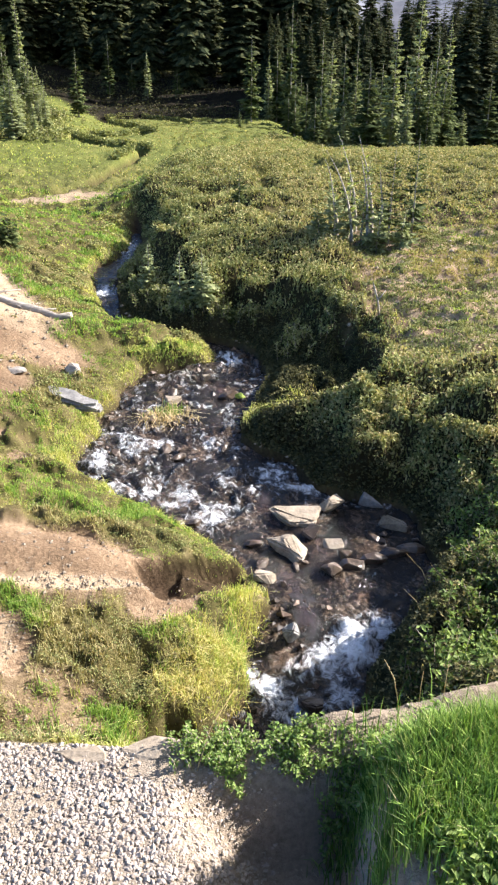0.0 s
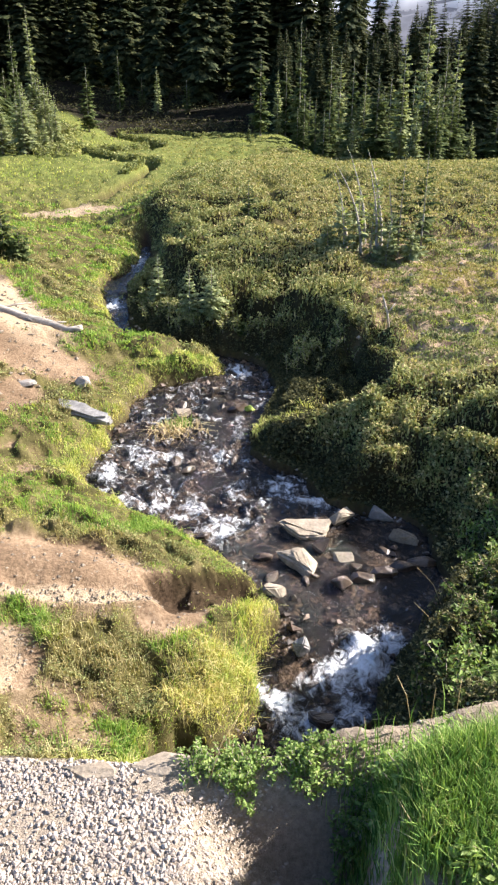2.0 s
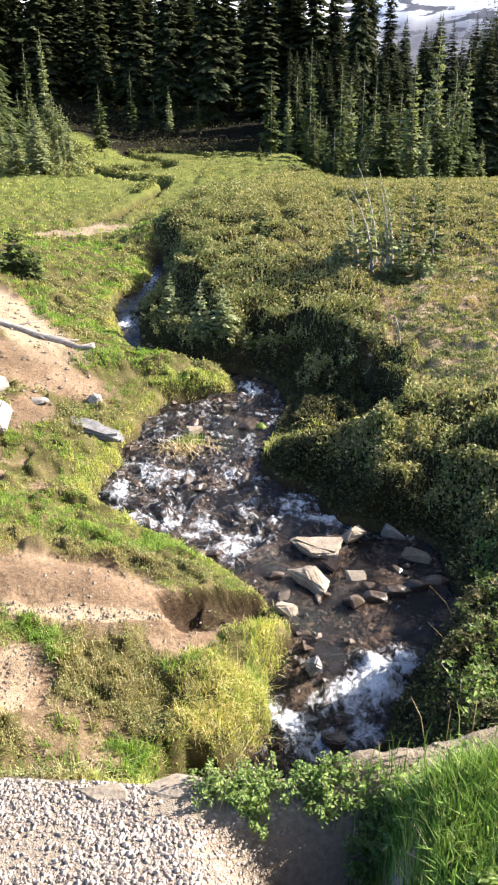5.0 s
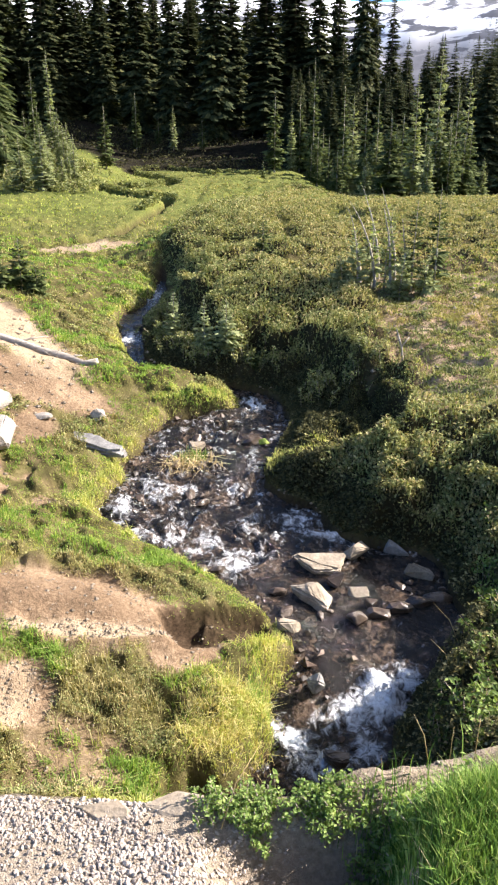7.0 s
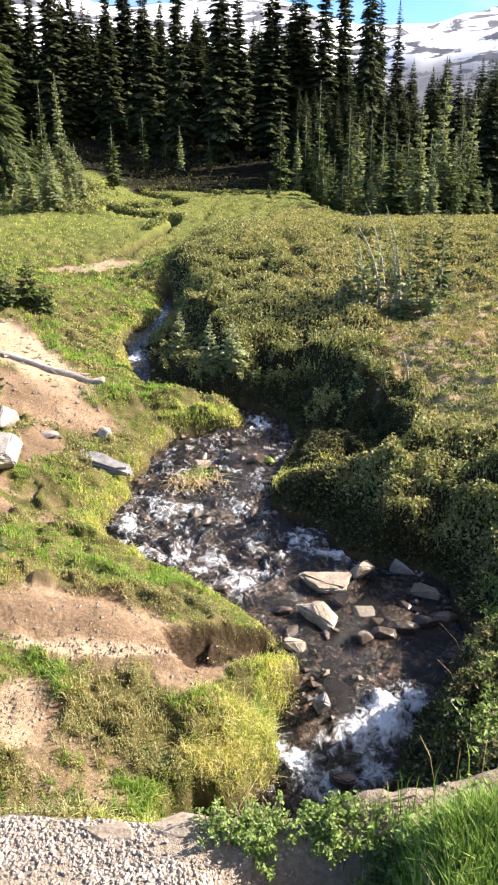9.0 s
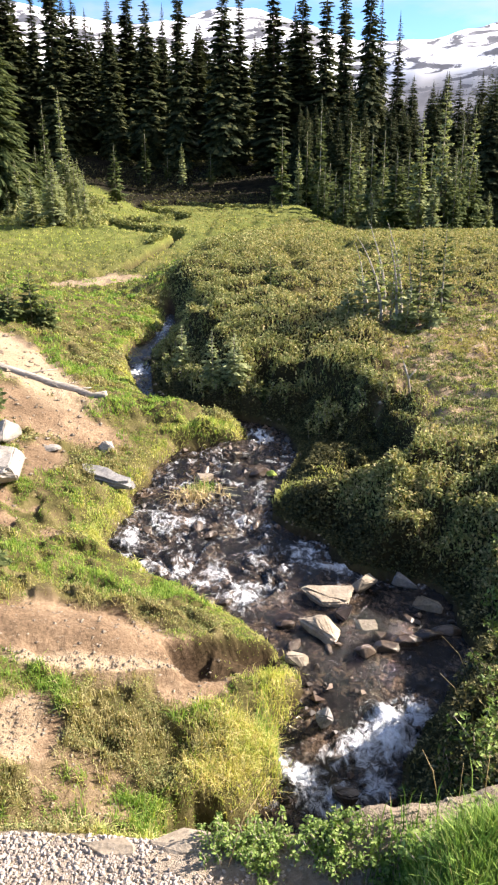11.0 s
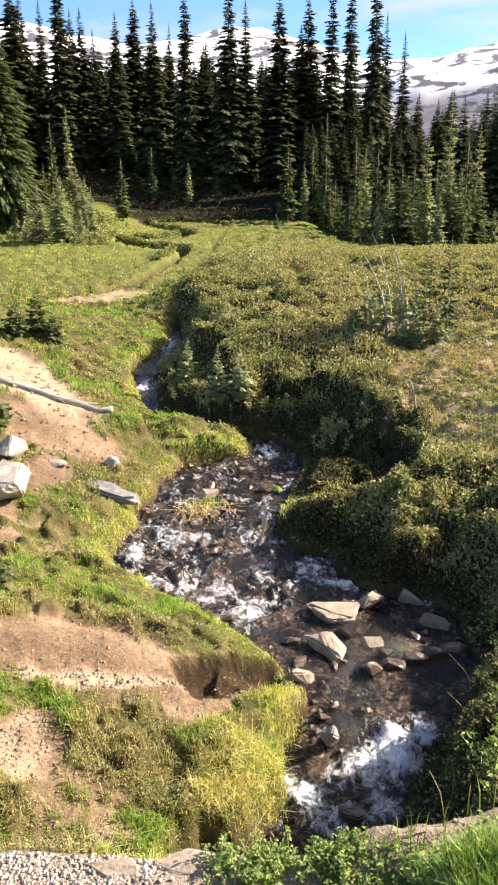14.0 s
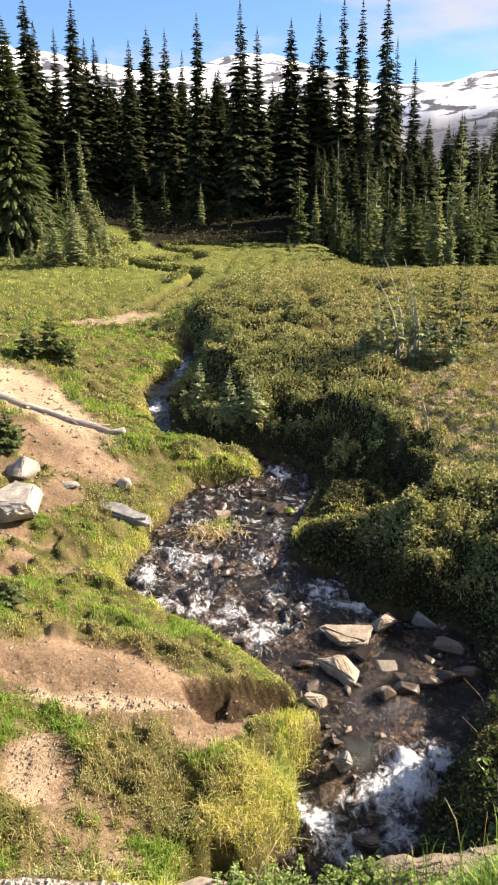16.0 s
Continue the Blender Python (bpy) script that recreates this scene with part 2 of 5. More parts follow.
def fbm(x, y, size, seed=0, octaves=3):
    total, weight = 0, 0
    for k in range(octaves):
        total = total + grain(x + 3.1 * k, y - 1.7 * k, size / 2 ** k, seed + k) / 2 ** k
        weight += 1 / 2 ** k
    return total / weight


def ramp(v, a, b):
    t = np.clip((np.asarray(v, float) - a) / (b - a), 0, 1)
    return t * t * (3 - 2 * t)


def blob(x, y, cx, cy, rx, ry, turn=0.0):
    """1 in the middle of an ellipse, 0 outside it, with a ragged rim."""
    c, s = math.cos(math.radians(turn)), math.sin(math.radians(turn))
    u, v = (x - cx) * c + (y - cy) * s, -(x - cx) * s + (y - cy) * c
    d = np.sqrt((u / rx) ** 2 + (v / ry) ** 2) + 0.5 * (fbm(x, y, 0.3 * max(rx, ry), 9) - 0.5)
    return ramp(-d, -1.1, -0.8)


WATER_Y = [0, 2.6, 2.9, 3.05, 3.35, 3.5, 4.2, 5.0, 6.2, 6.7, 8.5, 11, 14, 17, 25, 50, 80]
WATER_Z = [-1, -.97, -.94, -.91, -.78, -.755, -.70, -.6, -.48, -.40, -.25, -.1, .02, .1, .33, .8, 1.0]
LEFT_Y = [1.0, 2.25, 2.5, 2.68, 2.9, 3.01, 3.15, 3.23, 3.33, 3.46, 3.62, 3.8, 3.95, 4.08, 4.21, 4.37, 4.45, 4.56, 4.73, 4.9, 5.13, 5.34, 5.52, 5.76, 5.96, 6.17, 6.24, 6.31, 6.49, 6.65, 6.76, 6.99, 7.21, 7.69, 8.22, 8.76, 9.23, 9.49, 9.94, 10.52, 11.11, 11.6, 12.6]
LEFT_X = [-.26, -.26, -.20, .02, .17, .13, .14, .20, .26, .24, .12, -.02, -.22, -.31, -.56, -.63, -.77, -.88, -.93, -.89, -.81, -.89, -.77, -.76, -.69, -.6, -.36, -.07, -.04, -.12, -.49, -.81, -.99, -1.13, -1.28, -1.39, -1.36, -1.23, -1.14, -1.16, -1.15, -1.05, -1.0]
RIGHT_Y = [1.0, 2.6, 2.77, 2.94, 3.15, 3.26, 3.38, 3.57, 3.73, 3.86, 4.06, 4.22, 4.27, 4.35, 4.41, 4.75, 4.89, 5.03, 5.2, 5.41, 5.85, 6.16, 6.48, 6.67, 6.76, 6.84, 6.94, 7.21, 7.6, 8.33, 9.0, 9.64, 10.37, 11.03, 11.6, 12.6]
RIGHT_X = [.55, .6, .64, .69, .83, 1.01, 1.14, 1.23, 1.18, 1.16, 1.15, 1.03, .9, .77, .61, .42, .23, .13, .13, .21, .36, .4, .32, .15, -.04, -.34, -.56, -.81, -.98, -1.09, -1.11, -1.01, -.98, -1.08, -1.25, -1.25]
MEANDER = [(-3.5, 13.0), (-2.7, 13.7), (-2.3, 14.5), (-2.15, 16.2), (-2.0, 18.8), (-1.9, 21.6), (-2.8, 22.3), (-3.7, 23.4), (-4.5, 24.5), (-4.1, 25.7), (-3.3, 25.4), (-2.6, 26.3), (-2.4, 28.3),
           (-3.4, 31.7), (-4.8, 34.6), (-4.9, 37.6), (-3.7, 38.2), (-2.2, 36.6), (-1.0, 33.8), (.9, 32.4)]


def water_z(y):
    return np.interp(y, WATER_Y, WATER_Z)


def shore(x, y):
    """Distances out of the stream over its left and its right edge."""
    wig = 0.10 * (fbm(x, y, 0.35, 3) - 0.5) * ramp(y, 1.5, 3.0)
    return np.interp(y, LEFT_Y, LEFT_X) - x + wig, x - np.interp(y, RIGHT_Y, RIGHT_X) + wig


def inland(x, y):
    """How far a place lies from the stream on either side, round its bends too."""
    left = right = 1e9
    for k in (0, .2, -.2, .45, -.45, .8, -.8, 1.2, -1.2):
        yy = y + k
        left = np.minimum(left, np.hypot(np.maximum(np.interp(yy, LEFT_Y, LEFT_X) - x, 0), k))
        right = np.minimum(right, np.hypot(np.maximum(x - np.interp(yy, RIGHT_Y, RIGHT_X), 0), k))
    return left, right


def dry_plain(x, y):
    """The thin, dry part of the rise, with short tufts on pale soil."""
    edge = np.interp(y, RIGHT_Y, RIGHT_X)
    return ramp(x - edge + .5 * (fbm(x, y, .5, 34) - .5), .75, 1.15) * ramp(y, 4.8, 5.6) * ramp(-y, -9.2, -7.8) * ramp(x + .3 * (fbm(x, y, .5, 35) - .5), 1.05, 1.45)


def meander_gap(x, y):
    best = np.full(np.shape(x), 1e9)
    for (ax, ay), (bx, by) in zip(MEANDER, MEANDER[1:]):
        dx, dy = bx - ax, by - ay
        t = np.clip(((x - ax) * dx + (y - ay) * dy) / (dx * dx + dy * dy), 0, 1)
        best = np.minimum(best, np.hypot(x - ax - t * dx, y - ay - t * dy))
    return best


def trail_edge(x):
    return 1.60 + 0.03 * ramp(x, -0.2, 0.25) + 0.24 * np.clip(x - .25, 0, 1.2) + 0.05 * (fbm(x, 0 * x, 0.25, 21) - 0.5)


def cushions(x, y, size, seed):
    """Domes of several widths packed side by side: 1 at the top of each, 0 in the gaps."""
    u, v = np.asarray(x, float) / size, np.asarray(y, float) / size
    i, j = np.floor(u), np.floor(v)
    best = 9.0
    for a in (-1, 0, 1):
        for b in (-1, 0, 1):
            px, py = i + a + hash2(i + a, j + b, seed), j + b + hash2(i + a, j + b, seed + 7)
            best = np.minimum(best, np.hypot(u - px, v - py) / (.50 + .45 * hash2(i + a, j + b, seed + 13)))
    return np.sqrt(np.clip(1 - best ** 2, 0, 1))


def heather_lumps(x, y):
    near = .26 * cushions(x, y, .34, 73) + .28 * cushions(x, y, .13, 74) + .46 * ramp(fbm(x, y, .42, 70, 4), .3, .7)
    far = .55 * cushions(x, y, .80, 75) + .30 * cushions(x, y, .30, 76) + .15 * fbm(x, y, 1.5, 77, 2)
    w = ramp(y, 6.5, 9.0)
    return near * (1 - w) + far * w


def bare_earth(x, y):
    """The larger patches of bare brown earth."""
    n = fbm(x, y, .25, 31)
    patchy = ramp(fbm(x, y, .17, 33), .42, .52)
    return np.maximum.reduce([
        blob(x, y, -.80, 3.25, .60, .31, 4), blob(x, y, -.27, 3.14, .16, .22, -25), blob(x, y, -.92, 2.68, .15, .2, 0), .7 * blob(x, y, -.66, 2.50, .24, .16, 0) * patchy, .6 * blob(x, y, -.75, 2.2, .2, .2, 0) * patchy,
        blob(x, y, -1.75, 6.0, .85, .32, -8), blob(x, y, -1.75, 5.35, .5, .35, 0) * patchy, blob(x, y, -1.75, 4.5, .55, .5, 0) * patchy,
        blob(x, y, 1.9, 6.5, .9, 1.5, -20) * ramp(n, .47, .60) * .8, blob(x, y, 3.2, 9.5, 1.6, 1.8, 0) * ramp(n, .5, .6) * .6, pale_earth(x, y)])


def pale_earth(x, y):
    return np.maximum.reduce([blob(x, y, -2.25, 7.25, 1.35, .44, -52), blob(x, y, -.66, 3.09, .44, .05, 14), .7 * blob(x, y, -.95, 2.68, .10, .16, 0), blob(x, y, -2.55, 13.1, .85, .62, 25) * .75])


def ground_z(x, y, rough=True):
    x, y = np.asarray(x, float), np.asarray(y, float)
    zw = water_z(y)
    dl, dr = shore(x, y)
    al, ar = inland(x, y)
    # the higher bank on the sunny side, steep towards the water
    top = np.interp(y, [2, 2.6, 3.5, 4.4, 5.1, 5.5, 6, 7, 8, 9.5, 11, 15, 25, 50, 90], [-.15, -.46, -.50, -.10, -.06, -.12, -.10, .05, .17, .27, .32, .36, .44, .82, 1.1])
    width = np.interp(y, [2, 3.5, 4.2, 5.0, 5.2, 5.5, 6.3, 7.5, 9, 12], [.6, .5, 1.10, 1.05, .7, .30, .24, .24, .30, .8])
    shelf = np.interp(y, [4.7, 4.9, 5.1, 5.4, 6.1, 6.45, 7.0, 8.4, 9.4, 10.2], [0, .10, .42, .80, .75, .46, .50, .50, .30, .05])
    shelf = shelf + ramp(shelf, .1, .3) * .5 * (fbm(x, y, .38, 19) - .5)
    dk = np.maximum(np.minimum(dr, ar + .12) - shelf, 0)
    right = zw + .03 + .06 * ramp(dr, 0, .3) * ramp(shelf, 0, .2) + (top - zw - .03) * (0.72 * ramp(dk, 0, .60 * width) + 0.28 * ramp(dk, .3 * width, 2.0 * width + .5)) + .03 * np.clip(dr - 1, 0, 6)
    # the gentle bank on the other side
    steep = np.interp(y, [2, 3.2, 4, 6, 9, 13, 18], [.36, .38, .36, .33, .22, .05, .012])
    d = np.clip(dl, 0, al + .05)
    left = zw + (.06 + .10 * ramp(y, 2.2, 2.5) * ramp(-y, -3.5, -3.1)) * ramp(dl, 0, .08) + steep * (np.minimum(d, 1.6) + .35 * np.clip(d - 1.6, 0, 3) + .03 * np.maximum(d - 4.6, 0))
    mid = (np.interp(y, LEFT_Y, LEFT_X) + np.interp(y, RIGHT_Y, RIGHT_X)) / 2
    z = np.where(x > mid, right, left)
    bed = zw - .10 * ramp(np.minimum(-dl, -dr), 0, .15) - .03 + .09 * (fbm(x, y, .16, 5) - .5)
    z = np.where((dl < 0) & (dr < 0) & (y < 12.6), np.minimum(bed, z), z)
    # bare scrape with a little scarp, on the gentle bank
    scrape = blob(x, y, -.82, 3.28, .60, .27, 4)
    z = z - scrape * .05
    along, up = (x + .38) * .9 + (y - 3.34) * .43, -(x + .38) * .43 + (y - 3.34) * .9
    z = z - .15 * ramp(along, -.08, .03) * ramp(-along, -.62, -.45) * ramp(-up, -.02, .015) * ramp(up, -.30, -.12)
    z = z - .20 * blob(x, y, -.12, 2.46, .24, .15, 0)
    # farther meadow: one flat sheet with an incised, winding brook
    far = ramp(y, 10.7, 12.0)
    flat = np.interp(y, WATER_Y, WATER_Z) + .36 * ramp(x - .12 * (y - 13), -1.95, -.8) * ramp(-y, -21, -14) + .10 + .004 * np.abs(x + 2) * ramp(x, -2, 2)
    side = x / np.maximum(y, 1)
    flat = flat - 1.55 * ramp(y, 17, 44) * ramp(side, .05, .14) + .55 * ramp(y, 20, 36) * ramp(-side, .12, .2)
    flat = flat + 1.7 * ramp(y, 37, 48) * ramp(-side, -.09, -.03)
    z = z * (1 - far) + flat * far
    gap = meander_gap(x, y)
    wide = np.interp(y, [12, 15, 18, 30, 45], [.12, .07, .07, .22, .30])
    z = z - far * .34 * ramp(-gap, -wide - .10, -wide + .05)
    # a rise under the woods and a spur on the right, farther on
    z = z + 2.2 * ramp(np.hypot(x * .5, y), 46, 85) + 30 * ramp(x - .17 * y, 0, 42) * ramp(y, 70, 190)
    z = z - 10 * ramp(y, 120, 500) * ramp(-x, -40, 60)
    if rough:
        near = ramp(-y, -60, -20)
        dry = np.maximum(ramp(dl, 0, .3), ramp(dr, 0, .3))
        soft = 1 - .8 * bare_earth(x, y)
        z = z + soft * dry * near * (.07 * (fbm(x, y, .6, 11) - .5) + .06 * (fbm(x, y, .17, 12) - .5)) * (1 + .8 * ramp(dr, .1, .5) * (1 - ramp(y, 4.2, 4.6) * ramp(-y, -6.4, -6.0)))
        z = z + near * soft * ramp(dr, .05, .3) * ((.30 * heather_lumps(x, y) - .12) * np.interp(dr, [0, 1.2, 2.4], [1, 1, .85]) * (1 - .8 * dry_plain(x, y)) * (1 - .6 * ramp(y, 4.3, 4.6) * ramp(-y, -8.6, -8.2) * ramp(-dr, -.5, -.2)))
        z = z + near * ramp(dl, .05, .3) * .045 * soft * ramp(fbm(x, y, .13, 77, 3), .42, .60)
    # the trail across the near end
    edge = trail_edge(x)
    slope = np.interp(x, [-.6, -.1, .2, .6], [.5, .42, .16, .14])
    k = ramp(-(y - edge) / slope, -1, 0)
    path = .012 * (fbm(x, y, .2, 15) - .5) + .02 * (fbm(x, y, 1.2, 16) - .5)
    lip = .07 * np.exp(-((y - edge + .01) / .045) ** 2) * ramp(x, .18, .28) * (.2 + 1.5 * fbm(x, y, .17, 18, 4))
    # a shaded hollow at the trail's side, under the grassy hump
    dip = -.27 * ramp(-(x - .10 * (y - 1.2)), -.38, -.28) * ramp(x + .25 * (y - 1.2), -.10, .20) * ramp(-(y - edge), .06, .2) * ramp(y, .75, .95)
    hump = .25 * ramp(x - .25 * (y - 1.3), .24, .44) * ramp(-(y - edge), .12, .40) * ramp(y, .7, 1.1)
    return z * (1 - k) + path * k + lip + (dip + hump) * k

# ---- building helpers ----------------------------------------------------
def mesh_from(name, verts, faces, mat, smooth=False):
    me = bpy.data.meshes.new(name)
    me.from_pydata(verts, [], faces)
    me.materials.append(mat)
    if smooth:
        me.shade_smooth()
    return me


def mesh_fast(name, verts, tris, mat, smooth=False):
    """A triangle mesh from numpy arrays."""
    me = bpy.data.meshes.new(name)
    verts, tris = np.asarray(verts, np.float32), np.asarray(tris, np.int32)
    me.vertices.add(len(verts))
    me.vertices.foreach_set("co", verts.ravel())
    k = tris.shape[1]
    me.loops.add(tris.size)
    me.loops.foreach_set("vertex_index", tris.ravel())
    me.polygons.add(len(tris))
    me.polygons.foreach_set("loop_start", np.arange(0, tris.size, k, dtype=np.int32))
    me.polygons.foreach_set("use_smooth", np.full(len(tris), smooth))
    me.materials.append(mat)
    me.update()
    me.validate()
    return me


def attr(me, name, values):
    a = me.attributes.new(name, "FLOAT", "POINT")
    a.data.foreach_set("value", np.asarray(values, np.float32).ravel())


def part(name, me, parent, label=""):
    ob = new(name, me)
    ob.parent = parent
    return tagged(ob, label)


def thing(name, x, y, label, category, group="", kind="", lift=0.0, turn=0.0, z=None):
    ob = new(name)
    ob.empty_display_size = .1
    ob.matrix_basis = pose(x, y, (float(ground_z(x, y)) if z is None else z) + lift, 0, 0, turn)
    return tagged(ob, label, category, group, kind)


# ---- ground --------------------------------------------------------------
def zones(x, y):
    """How bare, pale, stony, wet (with undercut shade painted in) or distant the ground is at each place."""
    dl, dr = shore(x, y)
    n = fbm(x, y, .25, 31)
    edge = trail_edge(x)
    path = ramp(-(y - edge), -.10, .02) * np.maximum(.8, ramp(-(x + .30 * (y - 1.2) - .25 * (n - .5)), -.14, .02)) * ramp(y + .3 * (n - .5), -1.3, -1.0)
    path = np.maximum(path, .7 * np.exp(-((y - edge) / .06) ** 2) * ramp(x, .18, .28))
    dirt = np.maximum(np.maximum(bare_earth(x, y), 1.0 * dry_plain(x, y)), ramp(-(y - edge), -.30, -.05) * ramp(x, -.25, 0) * ramp(y, -.2, .3))
    pale = np.maximum(pale_earth(x, y), .75 * dry_plain(x, y) * ramp(fbm(x, y, .12, 36), .36, .5))
    wet_shade = np.maximum(ramp(np.minimum(-dl, -dr), -.05, .02) * (y < 12.6), ramp(-meander_gap(x, y), -.18, -.08) * ramp(y, 11.5, 12.5))
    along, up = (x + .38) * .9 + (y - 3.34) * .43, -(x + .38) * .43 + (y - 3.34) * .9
    # the same dark colour in a band below the scarp
    wet_shade = np.maximum(wet_shade, .9 * ramp(along, -.08, 0) * ramp(-along, -.6, -.5) * ramp(-up, -.03, 0) * ramp(up, -.20, -.13))
    # mud colour stands in for the undercut's shade below the golden tufts
    wet_shade = np.maximum(wet_shade, blob(x, y, -.12, 2.44, .22, .15, 0)) * ramp(y - edge, .03, .12)
    far = ramp(y, 9, 20)
    return dirt, pale, path, wet_shade, far


def shade_litter(x, y):
    """Needle litter under the woods and humus under the heather, near black to paint in their shade."""
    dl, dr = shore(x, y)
    shade_humus = .8 * ramp(dr, 0, .1) * (1 - ramp(y, 7, 9) * ramp(-heather_lumps(x, y), -.52, -.36)) * ramp(-y, -13, -11) * (1 - bare_earth(x, y)) * (1 - dry_plain(x, y)) * ramp(y - trail_edge(x), .15, .4)
    return np.maximum(shade_humus, ramp(np.hypot(x, y) + 3 * (fbm(x, y, 3, 37) - .5) + 5.0 * ramp(x / np.maximum(y, 1), -.21, -.14), 41, 43))


def ground():
    fan = np.linspace(-28, 28, 300)
    rest = np.linspace(28, 332, 46)[1:-1]
    ang = np.radians(np.concatenate([fan, rest]))
    rad = np.concatenate([np.geomspace(.01, 1.3, 22)[:-1], np.geomspace(1.3, 9.5, 430), np.geomspace(9.6, 70, 170), np.geomspace(75, 4600, 34)])
    A, R = np.meshgrid(ang, rad)
    x, y = R * np.sin(A), R * np.cos(A)
    out = ramp(np.abs((np.degrees(A) + 180) % 360 - 180), 28, 40)
    z = ground_z(x, y) * (1 - out) + ground_z(x, y, False) * out
    n, k = len(ang), len(rad)
    verts = np.stack([x, y, z], 2).reshape(-1, 3)
    i, j = np.meshgrid(np.arange(k - 1), np.arange(n), indexing="ij")
    j2 = (j + 1) % n
    quads = np.stack([i * n + j, (i + 1) * n + j, (i + 1) * n + j2, i * n + j2], 2).reshape(-1, 4)
    me = mesh_fast("ground", verts, quads[:, ::-1], GROUND, True)
    for name, v in zip(("dirt", "pale", "path", "wet_shade", "far"), zones(verts[:, 0], verts[:, 1])):
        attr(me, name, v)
    attr(me, "shade_litter", shade_litter(verts[:, 0], verts[:, 1]))
    return tagged(new("ground", me), "alpine meadow ground with bare earth, trail and stream bed", "ground", kind="structure")


ground()

# white water: x, y, half width across, half length along, strength
FOAM = [(-.80, 4.74, .06, .15, .85), (-.44, 4.46, .10, .06, .8), (-.30, 4.33, .06, .06, .75), (-.06, 4.14, .08, .11, .9), (.03, 4.56, .06, .10, .75), (-.13, 5.08, .05, .10, .5),
        # the streak at (.56, 4.47) is foam with the sky's reflection painted in
        (-.50, 5.52, .12, .06, .6), (.34, 4.64, .12, .13, .85), (.56, 4.47, .18, .10, 1.0), (.74, 4.33, .10, .05, .8), (.08, 6.38, .08, .11, 1.0), (.07, 5.2, .05, .4, .45),
        (.64, 3.13, .12, .10, 1.15), (.50, 3.04, .12, .08, .9), (.78, 3.24, .10, .07, .8), (.24, 2.90, .10, .07, 1.1), (.38, 2.80, .18, .06, .9), (.57, 2.88, .10, .09, .8), (-1.2, 8.28, .07, .2, 1.0), (-1.12, 10.0, .09, .5, .7)]


def water():
    ys = np.concatenate([np.linspace(1.9, 7.5, 620), np.geomspace(7.5, 12.6, 160)[1:]])
    us = np.linspace(-.06, 1.06, 150)
    Y, U = np.meshgrid(ys, us, indexing="ij")
    l, r = np.interp(Y, LEFT_Y, LEFT_X), np.interp(Y, RIGHT_Y, RIGHT_X)
    x = l + (r - l) * U
    foam = np.zeros_like(x)
    wob, wob2 = .16 * (fbm(x, Y, .16, 43) - .5), .16 * (fbm(x, Y, .16, 47) - .5)
    for fx, fy, fa, fb, fs in FOAM:
        foam = np.maximum(foam, fs * (.82 if 4 < fy < 6 else 1) * np.exp(-.7 * (((x - fx + wob) / fa) ** 2 + ((Y - fy + wob2) / fb) ** 2)))
    riffle = ramp(Y, 4.05, 4.3) * ramp(-Y, -6.7, -6.2)
    foam = np.maximum(foam, riffle * .55 * ramp(fbm(x, Y, .20, 44), .50, .72) * ramp(-Y, -5.6, -4.9))
    foam = np.maximum(foam, riffle * .34 * ramp(fbm(x, Y, .09, 45), .50, .66))
    lively = np.clip(.45 * riffle + .45 + foam, 0, 1)
    swell = fbm(x + .4 * fbm(x, Y, .2, 46), Y, .13, 41, 4) - .5
    z = water_z(Y) - .014 + lively * .10 * swell + .018 * np.abs(fbm(x, Y, .045, 48, 2) - .5) * lively + .02 * np.clip(foam, 0, 1)
    verts = np.stack([x, Y, z], 2).reshape(-1, 3)
    n, k = len(us), len(ys)
    i, j = np.meshgrid(np.arange(k - 1), np.arange(n - 1), indexing="ij")
    quads = np.stack([i * n + j, i * n + j + 1, (i + 1) * n + j + 1, (i + 1) * n + j], 2).reshape(-1, 4)
    me = mesh_fast("water", verts, quads, WATER, True)
    attr(me, "foam", foam)
    tagged(new("water", me), "rushing shallow mountain stream with white foam over dark stones", "stream", kind="structure")
    # still reaches of the brook in the meadow
    pts = [Vector((a, b, 0)) for a, b in MEANDER]
    vs, fs = [], []
    for q, p in enumerate(pts):
        t = (pts[min(q + 1, len(pts) - 1)] - pts[max(q - 1, 0)]).normalized()
        side = Vector((t.y, -t.x, 0)) * .3
        for s in (-1, 1):
            c = p + side * s
            vs.append((c.x, c.y, float(water_z(p.y)) - .16))
        if q:
            fs.append((2 * q - 2, 2 * q - 1, 2 * q + 1, 2 * q))
    me = mesh_from("brook_water", vs, fs, WATER)
    tagged(new("brook_water", me), "still dark water of the winding meadow brook", "stream", kind="structure")


water()


